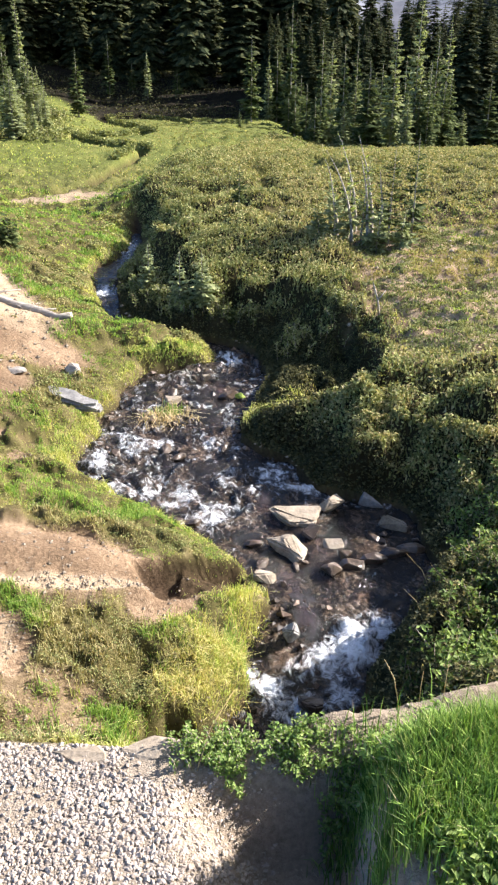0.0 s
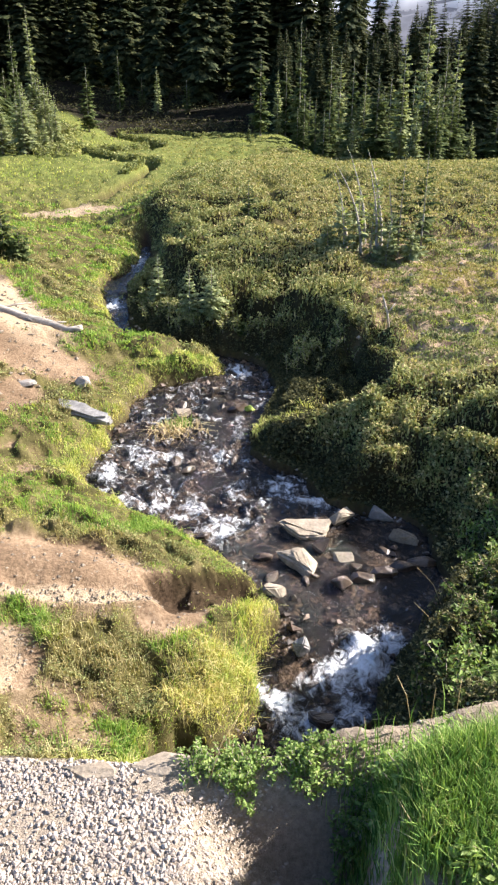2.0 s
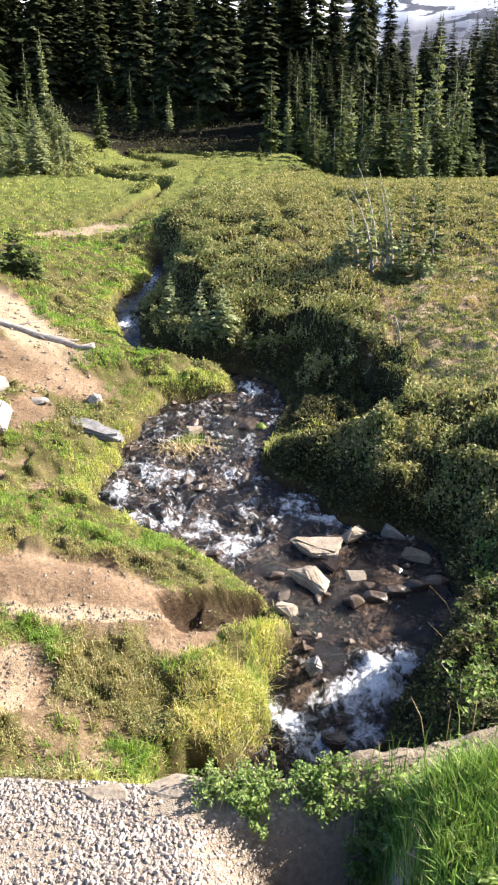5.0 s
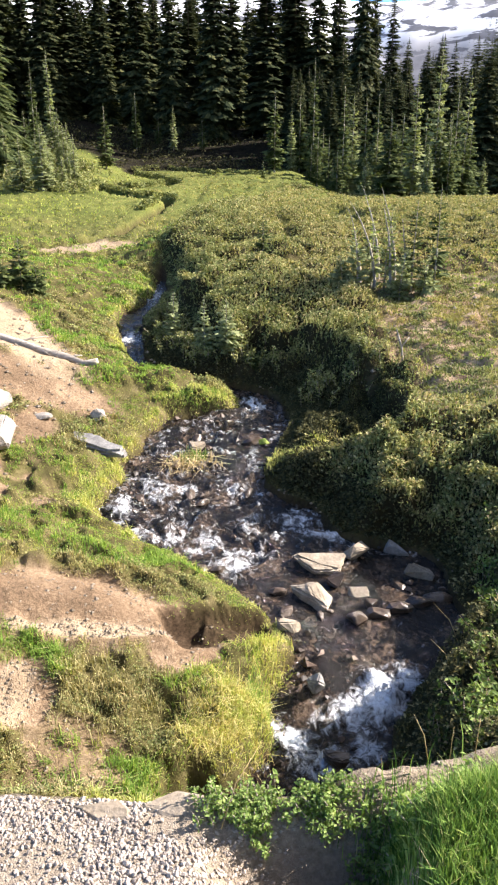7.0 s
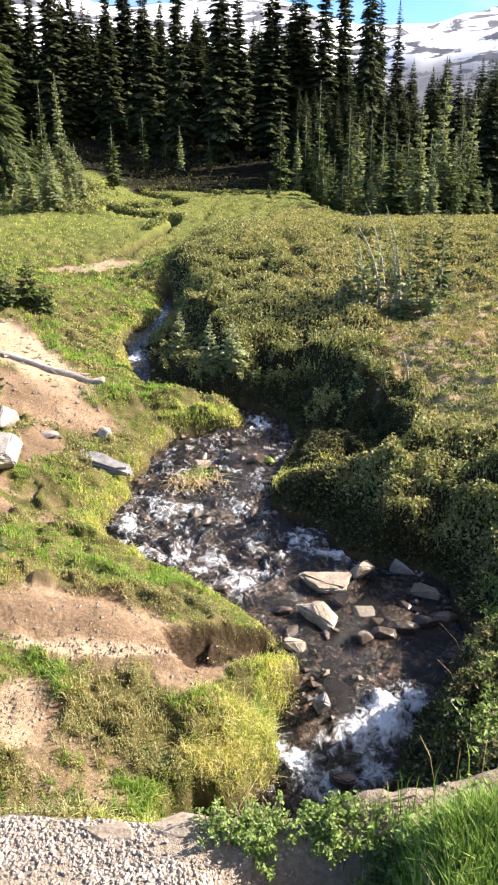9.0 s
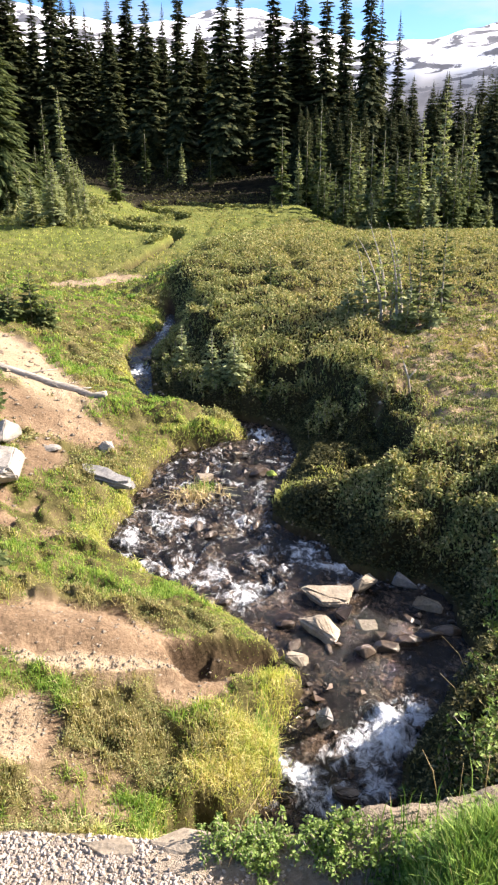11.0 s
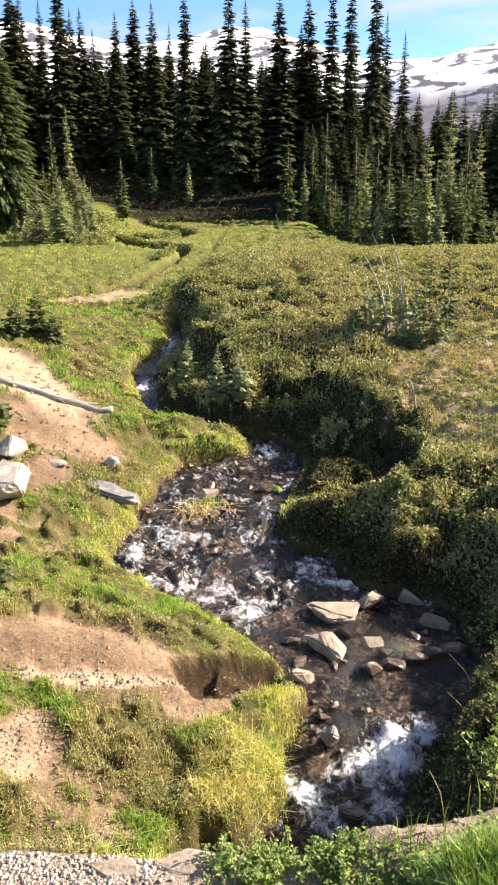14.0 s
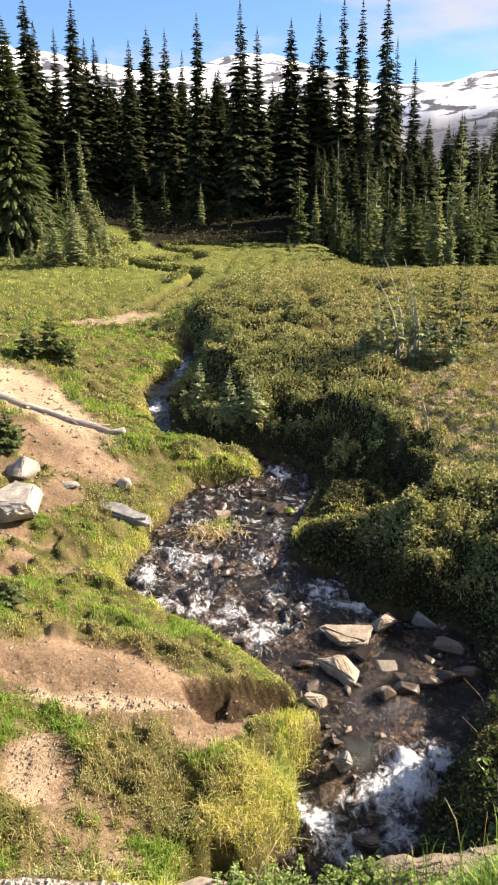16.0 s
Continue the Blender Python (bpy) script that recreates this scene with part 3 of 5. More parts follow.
# ---- mountain ------------------------------------------------------------
def mountain():
    ang = np.radians(np.linspace(-48, 48, 200))
    rad = np.linspace(900, 3200, 70)
    A, R = np.meshgrid(ang, rad)
    x, y = R * np.sin(A), R * np.cos(A)
    deg = np.degrees(A)
    crest = np.interp(deg, [-48, -25, -17, -13, -9, -5, 0, 4, 8, 12, 17, 30, 48], [250, 420, 470, 460, 430, 420, 425, 400, 370, 380, 430, 480, 300])
    up = ramp(R, 950, 2250) * .9 + .1 * ramp(R, 2200, 3000)
    z = -60 + (crest + 60) * up + (fbm(x, y, 420, 61, 5) - .5) * 170 * ramp(R, 950, 1500)
    z = np.where(R < 905, -80, z)
    verts = np.stack([x, y, z], 2).reshape(-1, 3)
    n, k = len(ang), len(rad)
    i, j = np.meshgrid(np.arange(k - 1), np.arange(n - 1), indexing="ij")
    quads = np.stack([i * n + j, i * n + j + 1, (i + 1) * n + j + 1, (i + 1) * n + j], 2).reshape(-1, 4)
    me = mesh_fast("mountain", verts, quads, MOUNTAIN, True)
    v = verts
    attr(me, "rock", ramp(-v[:, 2] + 120 * (fbm(v[:, 0], v[:, 1], 160, 66) - .5), -225, -130))
    tagged(new("mountain", me), "snow-covered mountain with bare rock bands behind the woods", "mountain", kind="structure")


mountain()

# ---- conifers ------------------------------------------------------------
def trunk_mesh(h, r, mat, seed, lean=0.0, rings=10, sides=7):
    rnd = random.Random(seed)
    vs, fs = [], []
    for i in range(rings + 1):
        t = i / rings
        rr = r * (1 - t) ** .85 + .006 * h / 10
        ox = lean * h * t * t + (rnd.random() - .5) * r * .5
        for k in range(sides):
            a = 2 * math.pi * k / sides
            vs.append((ox + rr * math.cos(a) * (1.35 if i == 0 else 1), rr * math.sin(a) * (1.35 if i == 0 else 1), h * t - (.05 * h if i == 0 else 0)))
        if i:
            for k in range(sides):
                a, b = (i - 1) * sides + k, (i - 1) * sides + (k + 1) % sides
                fs.append((a, b, b + sides, a + sides))
    fs.append(tuple(range(rings * sides, rings * sides + sides)))
    return mesh_from("trunk", vs, fs, mat, True)


def crown_mesh(h, r, seed, mat, whorls=36, arms=7, bare=.06, sparse=0.0, droop=.25, lean=0.0, narrow=.75, twigs=5, twig=1.0):
    """Whorls of drooping limbs, each a flat spray of needled twigs."""
    rnd = np.random.RandomState(seed)
    vs, fs = [], []
    gap = rnd.rand(64)
    for w in range(whorls):
        t = bare + (1 - bare) * (w + rnd.rand() * .7) / whorls
        z = h * t
        reach0 = r * ((1 - t) ** narrow * (.70 + .15 * gap[int(t * 9) % 64] + .40 * rnd.rand()) + .02)
        if t < bare + .1:
            reach0 *= .75
        count = max(3, int(arms * (1 - .45 * t)))
        for k in range(count):
            if rnd.rand() < sparse:
                continue
            a = 2 * math.pi * (k + rnd.rand() * .9) / count
            L = reach0 * (.6 + .6 * rnd.rand())
            up = (.35 * t - droop) * L
            d = np.array([math.cos(a), math.sin(a)])
            s = np.array([-d[1], d[0]])
            base = np.array([lean * h * t * t, 0, z])
            tipz = up + .10 * L * rnd.randn()
            width = L * .16 + .012 * h / 10

            def at(u, v, dz=0.0):
                zz = tipz * u ** 1.2 + .12 * L * (u - u * u) * 1.5 + dz
                q = d * L * u + s * v
                return (base[0] + q[0], base[1] + q[1], base[2] + zz)
            for q in range(twigs):
                u0 = .12 + .80 * q / twigs
                for sg in (-1, 1):
                    n0 = len(vs)
                    ln = twig * L * (.34 * (1.05 - u0) + .10) * (.7 + .6 * rnd.rand())
                    hang = -ln * (.15 + .75 * rnd.rand())
                    vs += [at(u0 - .04, 0, .03 * L), at(u0 + .5 * ln / L + .05, sg * ln, hang), at(min(u0 + .10 + .24 * twig, 1.05), sg * width * .12, -.03 * L)]
                    fs.append((n0, n0 + 1, n0 + 2))
            n0 = len(vs)
            vs += [at(.02, -width * .22), at(.02, width * .22), at(1.02, 0), at(.55, 0, -.07 * L - .01 * h / 10)]
            fs += [(n0, n0 + 1, n0 + 2), (n0, n0 + 3, n0 + 2)]
    for q in range(6):
        n0 = len(vs)
        a = q * 1.05
        vs += [(lean * h, 0, h * 1.02), (lean * h * .95 + r * .03 * math.cos(a), r * .03 * math.sin(a), h * .965), (lean * h * .95 + r * .03 * math.cos(a + 1), r * .03 * math.sin(a + 1), h * .965)]
        fs.append((n0, n0 + 1, n0 + 2))
    return mesh_fast("crown", vs, fs, mat)


def conifer(name, label, h, r, seed, mat, bark, x, y, group="", trunk_r=None, lift=0.0, **kw):
    ob = thing(name, x, y, label, "tree", group, lift=lift)
    lean = kw.get("lean", 0.0)
    part("trunk", trunk_mesh(h, trunk_r or h * .007, bark, seed, lean), ob)
    part("crown", crown_mesh(h, r, seed, mat, **kw), ob)
    return ob


def repeat(src, x, y, scale=1.0, turn=0.0, wide=1.0, label="", lift=0.0, tilt=0.0):
    ob = copy_thing(src, Matrix())
    ob.matrix_basis = pose(x, y, float(ground_z(x, y)) + lift, tilt, 0, turn) @ Matrix.Diagonal((scale * wide, scale * wide, scale, 1))
    if label:
        ob["label"] = label
    return ob

# ---- the woods -----------------------------------------------------------
def woods():
    label = "tall dark narrow fir at the edge of the woods"
    kinds = [conifer("fir_tree", label, 12.0, 1.0 + .12 * (s % 3), 70 + s, NEEDLE_DARK, BARK, -60 - 6 * s, 70, "tall firs of the woods",
                     whorls=110, arms=9, bare=.03, droop=.40, narrow=.66 + .05 * s, twigs=9, twig=.9, sparse=.08 * (s % 3)) for s in range(4)]
    tall = [(-13.4, 44, 11.3), (-13.2, 47, 13.8), (-14.1, 52, 13.6), (-12.4, 50, 12.7), (-10.4, 46, 13.3), (-11.3, 53, 12.8), (-9.7, 48, 11.8), (-9.6, 51, 11.3), (-7.6, 47, 11.4),
            (-6.9, 49, 12.5), (-5.5, 46, 11.7), (-5.2, 52, 11.8), (-3.7, 45, 12.3), (-3.3, 54, 11.0), (-1.4, 44, 12.6), (-0.6, 48, 12.2), (1.2, 45, 11.9), (2.6, 51, 11.5),
            (2.8, 47, 12.6), (4.0, 46, 13.3), (5.2, 48, 13.8), (6.0, 44, 13.1), (7.3, 49, 11.8), (8.0, 47, 10.4), (-15.1, 46, 12.5), (-16.8, 48, 11.9)]
    rnd = random.Random(5)
    for n, (x, y, top) in enumerate(tall):
        h = top - float(ground_z(x, y))
        repeat(kinds[n % 4], x, y, h / 12.3, rnd.uniform(0, 360), rnd.uniform(.95, 1.3) * 12 / h)
    # the ranks behind, lower, and those outside the view that close the meadow
    plain = [conifer("fir_tree", "dark fir deep in the shaded woods", 12.0, 1.25, 80 + s, NEEDLE_DARK, BARK, 24 + 4 * s, 60, "tall firs of the woods",
                     whorls=90, arms=10, bare=.02, droop=.45, narrow=.6, twigs=7, twig=.9) for s in range(2)]
    for n in range(130):
        a = radians(rnd.uniform(-21, 19))
        d = rnd.uniform(54, 82)
        h = d * math.tan(radians(rnd.uniform(4.6, 7.6) if a < radians(9) else rnd.uniform(4.6, 6.6)))
        repeat(plain[n % 2], d * math.sin(a), d * math.cos(a), h / 12, rnd.uniform(0, 360), rnd.uniform(1.4, 2.2))
    for n in range(34):
        a, d = radians(rnd.uniform(6, 22)), rnd.uniform(39, 54)
        x, y = d * math.sin(a), d * math.cos(a)
        h = 1.6 + d * math.tan(radians(rnd.uniform(4.8, 6.9))) - float(ground_z(x, y))
        repeat(plain[n % 2], x, y, h / 12, rnd.uniform(0, 360), rnd.uniform(1.1, 1.6))
    for n in range(24):
        a, d = radians(rnd.uniform(3.2, 11)), rnd.uniform(37, 43)
        x, y = d * math.sin(a), d * math.cos(a)
        h = 1.6 + d * math.tan(radians(rnd.uniform(3.6, 5.0))) - float(ground_z(x, y))
        repeat(plain[n % 2], x, y, h / 12, rnd.uniform(0, 360), rnd.uniform(1.3, 1.8))
    for n in range(36):
        a = radians(rnd.choice((-1, 1)) * rnd.uniform(24, 60))
        d = rnd.uniform(38, 75)
        repeat(plain[n % 2], d * math.sin(a), d * math.cos(a), rnd.uniform(.7, 1.1), rnd.uniform(0, 360), 1.1)
    for q, k in enumerate(kinds):
        k.matrix_basis = pose(-22 - 2.5 * q, 44 + 3 * q, float(ground_z(-22 - 2.5 * q, 44 + 3 * q)))
    # big full-skirted fir at the meadow's side
    big = conifer("fir_tree", "broad full-skirted green fir beside the meadow", 7.3, 1.55, 91, NEEDLE, BARK, -8.35, 27, "", whorls=100, arms=22, bare=.01, droop=.30, narrow=.85, twigs=20, twig=.30)
    repeat(big, -10.4, 28.5, 1.05, 120, 1.0)
    # young sunlit firs before the woods
    kinds = [conifer("young_fir", "slim sunlit young fir at the meadow's edge", 3.0, .40 + .06 * s, 100 + s, NEEDLE_PALE if s == 1 else NEEDLE, PALE_BARK, 9 + s, 40 + s, "young firs", trunk_r=.030,
                     whorls=44, arms=8, bare=.05, droop=.12, narrow=.75, sparse=.22 + .1 * s, twigs=5) for s in range(3)]
    front = [(2.75, 33, 4.9), (5.96, 26, 4.7), (1.28, 34, 3.9), (3.33, 28, 3.7), (3.9, 30, 3.4), (3.84, 26.5, 3.2), (4.62, 29, 3.5), (5.5, 27, 3.8), (4.48, 25.5, 2.6), (7.3, 29, 3.9), (8.73, 33, 4.5),
             (3.07, 30, 2.1), (2.48, 30.5, 1.8), (2.07, 36, 3.2), (5.68, 30, 2.9), (6.28, 25.5, 2.7), (5.54, 25, 1.8), (2.49, 37, 3.9), (2.93, 26, 1.7), (3.68, 25, 1.5), (.72, 30, 1.2)]
    left = [(-8.08, 33, 4.7), (-9.0, 40, 5.9), (-5.21, 32, 3.2), (-5.27, 42, 4.3), (-6.96, 32, 3.0), (-7.13, 30, 2.2), (-8.84, 31, 2.6), (-8.96, 30, 2.7), (-7.81, 29, 2.0),
            (-9.42, 30, 2.2), (-3.44, 42, 3.6), (-2.01, 42, 3.1), (-4.27, 43, 3.2), (-6.41, 31.5, 2.0), (-9.98, 31, 3.0), (-7.95, 31, 3.0), (-9.37, 34, 3.9)]
    for n, (x, y, top) in enumerate(front + left):
        h = top - float(ground_z(x, y))
        repeat(kinds[n % 3], x, y, h / 3.05, rnd.uniform(0, 360), min(1.35, (3 / h) ** .5) * rnd.uniform(.85, 1.2))
    for n in range(46):
        side = n % 3
        x, y = (rnd.uniform(2.4, 9.5), rnd.uniform(25, 36)) if side else (rnd.uniform(-11, -6.2), rnd.uniform(27, 36))
        h = rnd.uniform(.7, 2.3) + .5 * float(ramp(x, 2, 5))
        repeat(kinds[n % 3], x, y, h / 3.05, rnd.uniform(0, 360), rnd.uniform(1.2, 1.9), "low bushy young fir among taller ones")
    for n in range(30):
        y = rnd.uniform(23, 33)
        x = -y * rnd.uniform(.2, .33)
        repeat(kinds[(1, 1, 0)[n % 3]], x, y, rnd.uniform(.25, .62), rnd.uniform(0, 360), rnd.uniform(1.3, 2.0), "low light-green young fir beside the meadow")
    for q, k in enumerate(kinds):
        k.matrix_basis = pose(6.6 + 1.1 * q, 30.5 + q, float(ground_z(6.6 + 1.1 * q, 30.5 + q)))


woods()


def far_woods():
    """The wooded spur across the valley, too far off to count."""
    rnd = np.random.RandomState(3)
    one = crown_mesh(12.0, 1.5, 99, NEEDLE_DARK, whorls=16, arms=6, bare=.02, droop=.4, narrow=.8, twigs=2)
    v0 = np.empty(len(one.vertices) * 3)
    one.vertices.foreach_get("co", v0)
    v0 = v0.reshape(-1, 3)
    f0 = np.array([p.vertices[:] for p in one.polygons])
    bpy.data.meshes.remove(one)
    n = 240
    y = np.exp(rnd.uniform(math.log(135), math.log(330), n))
    x = y * rnd.uniform(.15, .48, n)
    z = ground_z(x, y, False)
    s = rnd.uniform(.6, 1.15, n)
    v = v0[None] * s[:, None, None] + np.stack([x, y, z], 1)[:, None]
    f = (f0[None] + (np.arange(n) * len(v0))[:, None, None]).reshape(-1, 3)
    tagged(new("far_woods", mesh_fast("far_woods", v.reshape(-1, 3), f, NEEDLE_DARK)), "dark fir woods on a far hillside", "woods", kind="stuff")


far_woods()


# ---- small conifers near the stream --------------------------------------
def near_firs():
    seedlings = [(-.68, 7.72, .50, .13, .05), (-.36, 7.22, .58, .14, .05), (-.15, 7.0, .50, .18, .02), (-2.48, 8.94, .60, .22, .02), (-2.68, 8.76, .40, .22, .0), (-2.3, 8.9, .34, .18, .0),
                 (.23, 9.36, .50, .14, .05), (.08, 6.9, .22, .12, 0), (-1.98, 5.75, .34, .17, .0), (-1.36, 3.72, .14, .11, .0)]
    for n, (x, y, h, r, bare) in enumerate(seedlings):
        conifer("fir_sapling", "small blue-green fir sapling among the heather", h, r, 200 + n, NEEDLE_PALE if n < 3 else NEEDLE, PALE_BARK, x, y, "fir saplings",
                trunk_r=.009, whorls=20, arms=7, bare=bare + .05, droop=.02, narrow=.8, sparse=.08, twigs=5)
    clump = [(1.41, 7.95, .80, .15, .06), (1.66, 7.86, .92, .15, .02), (1.14, 7.95, .62, .15, -.1), (1.52, 7.7, .50, .17, .1), (1.3, 8.1, .66, .16, 0), (1.92, 8.0, .95, .19, .0), (1.0, 8.05, .36, .16, -.1), (1.75, 7.7, .4, .15, .1)]
    for n, (x, y, h, r, lean) in enumerate(clump):
        conifer("stunted_fir", "stunted weathered fir in a low thicket", h, r, 240 + n, NEEDLE if n in (1, 5) else NEEDLE_PALE, PALE_BARK, x, y, "thicket firs",
                trunk_r=.010, whorls=26, arms=7, bare=.06, droop=-.05, narrow=.6, sparse=.42, lean=lean, twigs=5)
    for n, (x, y, h, lean) in enumerate([(1.40, 8.3, .95, -.24), (1.46, 7.9, .85, -.14), (1.2, 8.2, .8, -.2), (1.55, 8.2, .95, -.2), (1.32, 8.0, .9, -.35), (1.6, 7.9, .7, -.1)]):
        ob = thing("bare_fir", x, y, "pale half-dead fir stem leaning out of the thicket", "tree", "thicket firs")
        part("trunk", trunk_mesh(h, .018, PALE_BARK, 260 + n, lean), ob)
        part("crown", crown_mesh(h, .10, 270 + n, GRASS, whorls=16, arms=4, bare=.25, sparse=.45, lean=lean, droop=-.05), ob, "thin yellow-green needles on the last twigs")


near_firs()


# ---- stones, log, slab ---------------------------------------------------
def rock_mesh(seed, mat, size, points=16, plain=False):
    """points under 12: a broken block with flat faces; more: a weathered lump. plain: a small stone of few faces."""
    rnd = random.Random(seed)
    bm = bmesh.new()
    if points < 12:
        for sx in (-1, 1):
            for sy in (-1, 1):
                for sz in (-1, 1):
                    if rnd.random() < .16:
                        continue
                    bm.verts.new([q * w * rnd.uniform(.16, .58) for q, w in zip((sx, sy, sz), size)])
        points = 3
    for _ in range(points):
        v = Vector((rnd.gauss(0, 1), rnd.gauss(0, 1), rnd.gauss(0, 1))).normalized()
        bm.verts.new((v.x * size[0] / 2, v.y * size[1] / 2, v.z * size[2] / 2))
    hull = bmesh.ops.convex_hull(bm, input=bm.verts)
    bmesh.ops.delete(bm, geom=[g for g in hull["geom_interior"] if isinstance(g, bmesh.types.BMVert)], context="VERTS")
    if plain:
        me = bpy.data.meshes.new("stone")
        bm.to_mesh(me)
        bm.free()
        me.materials.append(mat)
        return me
    bmesh.ops.bevel(bm, geom=list(bm.edges), offset=min(size) * .11, segments=2, affect="EDGES", clamp_overlap=True)
    bmesh.ops.triangulate(bm, faces=bm.faces)
    bmesh.ops.subdivide_edges(bm, edges=list(bm.edges), cuts=1, use_grid_fill=True)
    if max(size) > .25:
        bmesh.ops.subdivide_edges(bm, edges=list(bm.edges), cuts=1, use_grid_fill=True)
    for v in bm.verts:
        n = noise.noise(v.co * (5 / max(size)) + Vector((seed, 0, 0)))
        m = noise.noise(v.co * (14 / max(size)) + Vector((0, seed, 0)))
        v.co *= 1 + .10 * n + .07 * m + .025 * noise.noise(v.co * (40 / max(size)))
    me = bpy.data.meshes.new("rock")
    bm.to_mesh(me)
    bm.free()
    me.materials.append(mat)
    return me


def rock(name, label, mat, x, y, size, seed, turn=0, tilt=0, roll=0, sink=.3, z=None, group="", points=16):
    ob = new(name, rock_mesh(seed, mat, size, points))
    base = float(ground_z(x, y)) if z is None else z
    ob.matrix_basis = pose(x, y, base + size[2] * (.5 - sink), tilt, roll, turn)
    return tagged(ob, label, "rock", group)


def slab():
    """A split, layered slab: three leaves of stone on one another."""
    ob = thing("slab", -1.06, 5.30, "grey layered stone slab lying in the grass", "rock", lift=.01, turn=-22)
    rnd = random.Random(4)
    for k, (l, w, o) in enumerate([(.50, .15, 0), (.47, .13, .006), (.42, .10, .012)]):
        bm = bmesh.new()
        bmesh.ops.create_cube(bm, size=1)
        bmesh.ops.subdivide_edges(bm, edges=list(bm.edges), cuts=5, use_grid_fill=True)
        for v in bm.verts:
            t = v.co.x + .5
            taper = 1 - .45 * abs(2 * t - .8) ** 2
            v.co = Vector((v.co.x * l, v.co.y * w * taper + o, v.co.z * .026 + .018 * k))
            v.co += Vector((0, .02, .008)) * noise.noise(v.co * 14 + Vector((k * 3, 0, 0)))
        me = bpy.data.meshes.new("layer")
        bm.to_mesh(me)
        bm.free()
        me.materials.append(GREY_ROCK)
        p = part("layer", me, ob)
        p.matrix_basis = pose(0, 0, 0, 14, 8, rnd.uniform(-2, 2))


def stones():
    w = lambda y: float(water_z(y))
    rock("boulder", "large pale lichen-flecked boulder on the bank", PALE_ROCK, -1.68, 4.92, (.40, .36, .34), 11, 35, sink=.25, points=20)
    rock("boulder", "pale boulder half hidden behind a larger one", PALE_ROCK, -1.80, 5.5, (.28, .24, .2), 12, 60, sink=.25)
    rock("stone", "flat pale stone in bare earth", PALE_ROCK, -1.47, 5.52, (.17, .12, .06), 13, sink=.4)
    rock("stone", "small white stone in the grass", PALE_ROCK, -1.11, 5.76, (.13, .12, .12), 14, sink=.25)
    slab()
    rock("edge_stone", "pale flat stone bedded in the trail's edge", TAN_ROCK, -.17, 1.60, (.24, .10, .06), 16, 6, sink=.68, points=22)
    rock("edge_stone", "broad pale flat stone bedded in the trail's edge", TAN_ROCK, -.36, 1.58, (.18, .08, .06), 19, -8, sink=.72, points=22)
    rock("edge_stone", "pale flat stone bedded in the trail's edge", TAN_ROCK, .03, 1.66, (.14, .07, .06), 17, -10, sink=.75, points=22)
    rock("stone", "small round stone lying in the shaded hollow", TAN_ROCK, .02, 1.24, (.06, .055, .05), 18, sink=.3, points=22)
    g = "sunlit stones in the stream"
    rock("stream_stone", "long tan angular stone tilted in the stream", TAN_ROCK, .40, 3.78, (.30, .13, .11), 21, -52, 25, 10, sink=.35, z=w(3.78), group=g, points=8)
    rock("stream_stone", "flat broad tan stone in the stream", TAN_ROCK, .47, 4.11, (.34, .18, .09), 22, 8, 8, 0, sink=.5, z=w(4.11), group=g, points=8)
    rock("stream_stone", "upright wedge-shaped tan stone in the stream", TAN_ROCK, .67, 4.22, (.13, .11, .15), 23, 30, 20, 25, sink=.3, z=w(4.22), group=g, points=10)
    rock("stream_stone", "grey stone against the shaded bank", GREY_ROCK, .93, 4.25, (.15, .10, .07), 24, -20, 10, 10, sink=.2, z=w(4.25), group=g, points=9)
    rock("stream_stone", "pale angular stone with one dark wet side", TAN_ROCK, 1.03, 4.03, (.17, .12, .10), 25, -30, 15, 5, sink=.25, z=w(4.03), group=g, points=11)
    rock("stream_stone", "small brown stone in shallow water", TAN_ROCK, .64, 3.84, (.12, .08, .05), 26, 10, sink=.5, z=w(3.84), group=g, points=9)
    rock("stream_stone", "small brown stone in shallow water", WET_ROCK, .52, 3.95, (.10, .09, .08), 27, 50, sink=.35, z=w(3.95), group=g, points=9)
    rock("stream_stone", "small brown stone in shallow water", WET_ROCK, .68, 3.72, (.12, .07, .06), 28, -20, sink=.35, z=w(3.72), group=g, points=9)
    rock("stream_stone", "greenish-grey stone parting the rapid", GREY_ROCK, .35, 3.17, (.10, .09, .15), 29, 10, 8, -8, sink=.2, z=w(3.17), group=g, points=12)
    rock("stream_stone", "tan stone at the water's edge", TAN_ROCK, .22, 3.55, (.15, .10, .08), 30, -15, sink=.5, z=w(3.55), group=g, points=9)
    rock("stream_stone", "dark rounded stone at the foot of the rapid", WET_ROCK, .40, 2.78, (.12, .10, .10), 31, 0, sink=.3, z=w(2.8), group=g, points=9)
    rock("stream_stone", "small ochre stone in the stream", TAN_ROCK, -.10, 6.02, (.08, .07, .07), 32, 0, sink=.25, z=w(6.0), group=g, points=9)
    rock("stream_stone", "reddish stone in the stream", TAN_ROCK, -.35, 5.62, (.14, .10, .08), 33, 30, sink=.3, z=w(5.6), group=g, points=9)
    rock("mossy_stone", "stone covered in bright yellow-green moss", MOSS, .16, 5.70, (.09, .08, .06), 34, 0, sink=.3, z=w(5.7))
    # dark cobbles that the water breaks over
    kinds = [rock("cobble", "dark wet cobble breaking the stream's surface", WET_ROCK, .6 + .12 * s, 3.6 + .05 * s, (.13 + .02 * s, .10, .085), 40 + s, sink=.45, z=w(3.6), group="wet cobbles", points=24) for s in range(5)]
    rnd = random.Random(8)
    made = 0
    while made < 64:
        y = rnd.choice((rnd.uniform(4.2, 6.5), rnd.uniform(4.2, 6.5), rnd.uniform(2.7, 4.2), rnd.uniform(6.5, 10)))
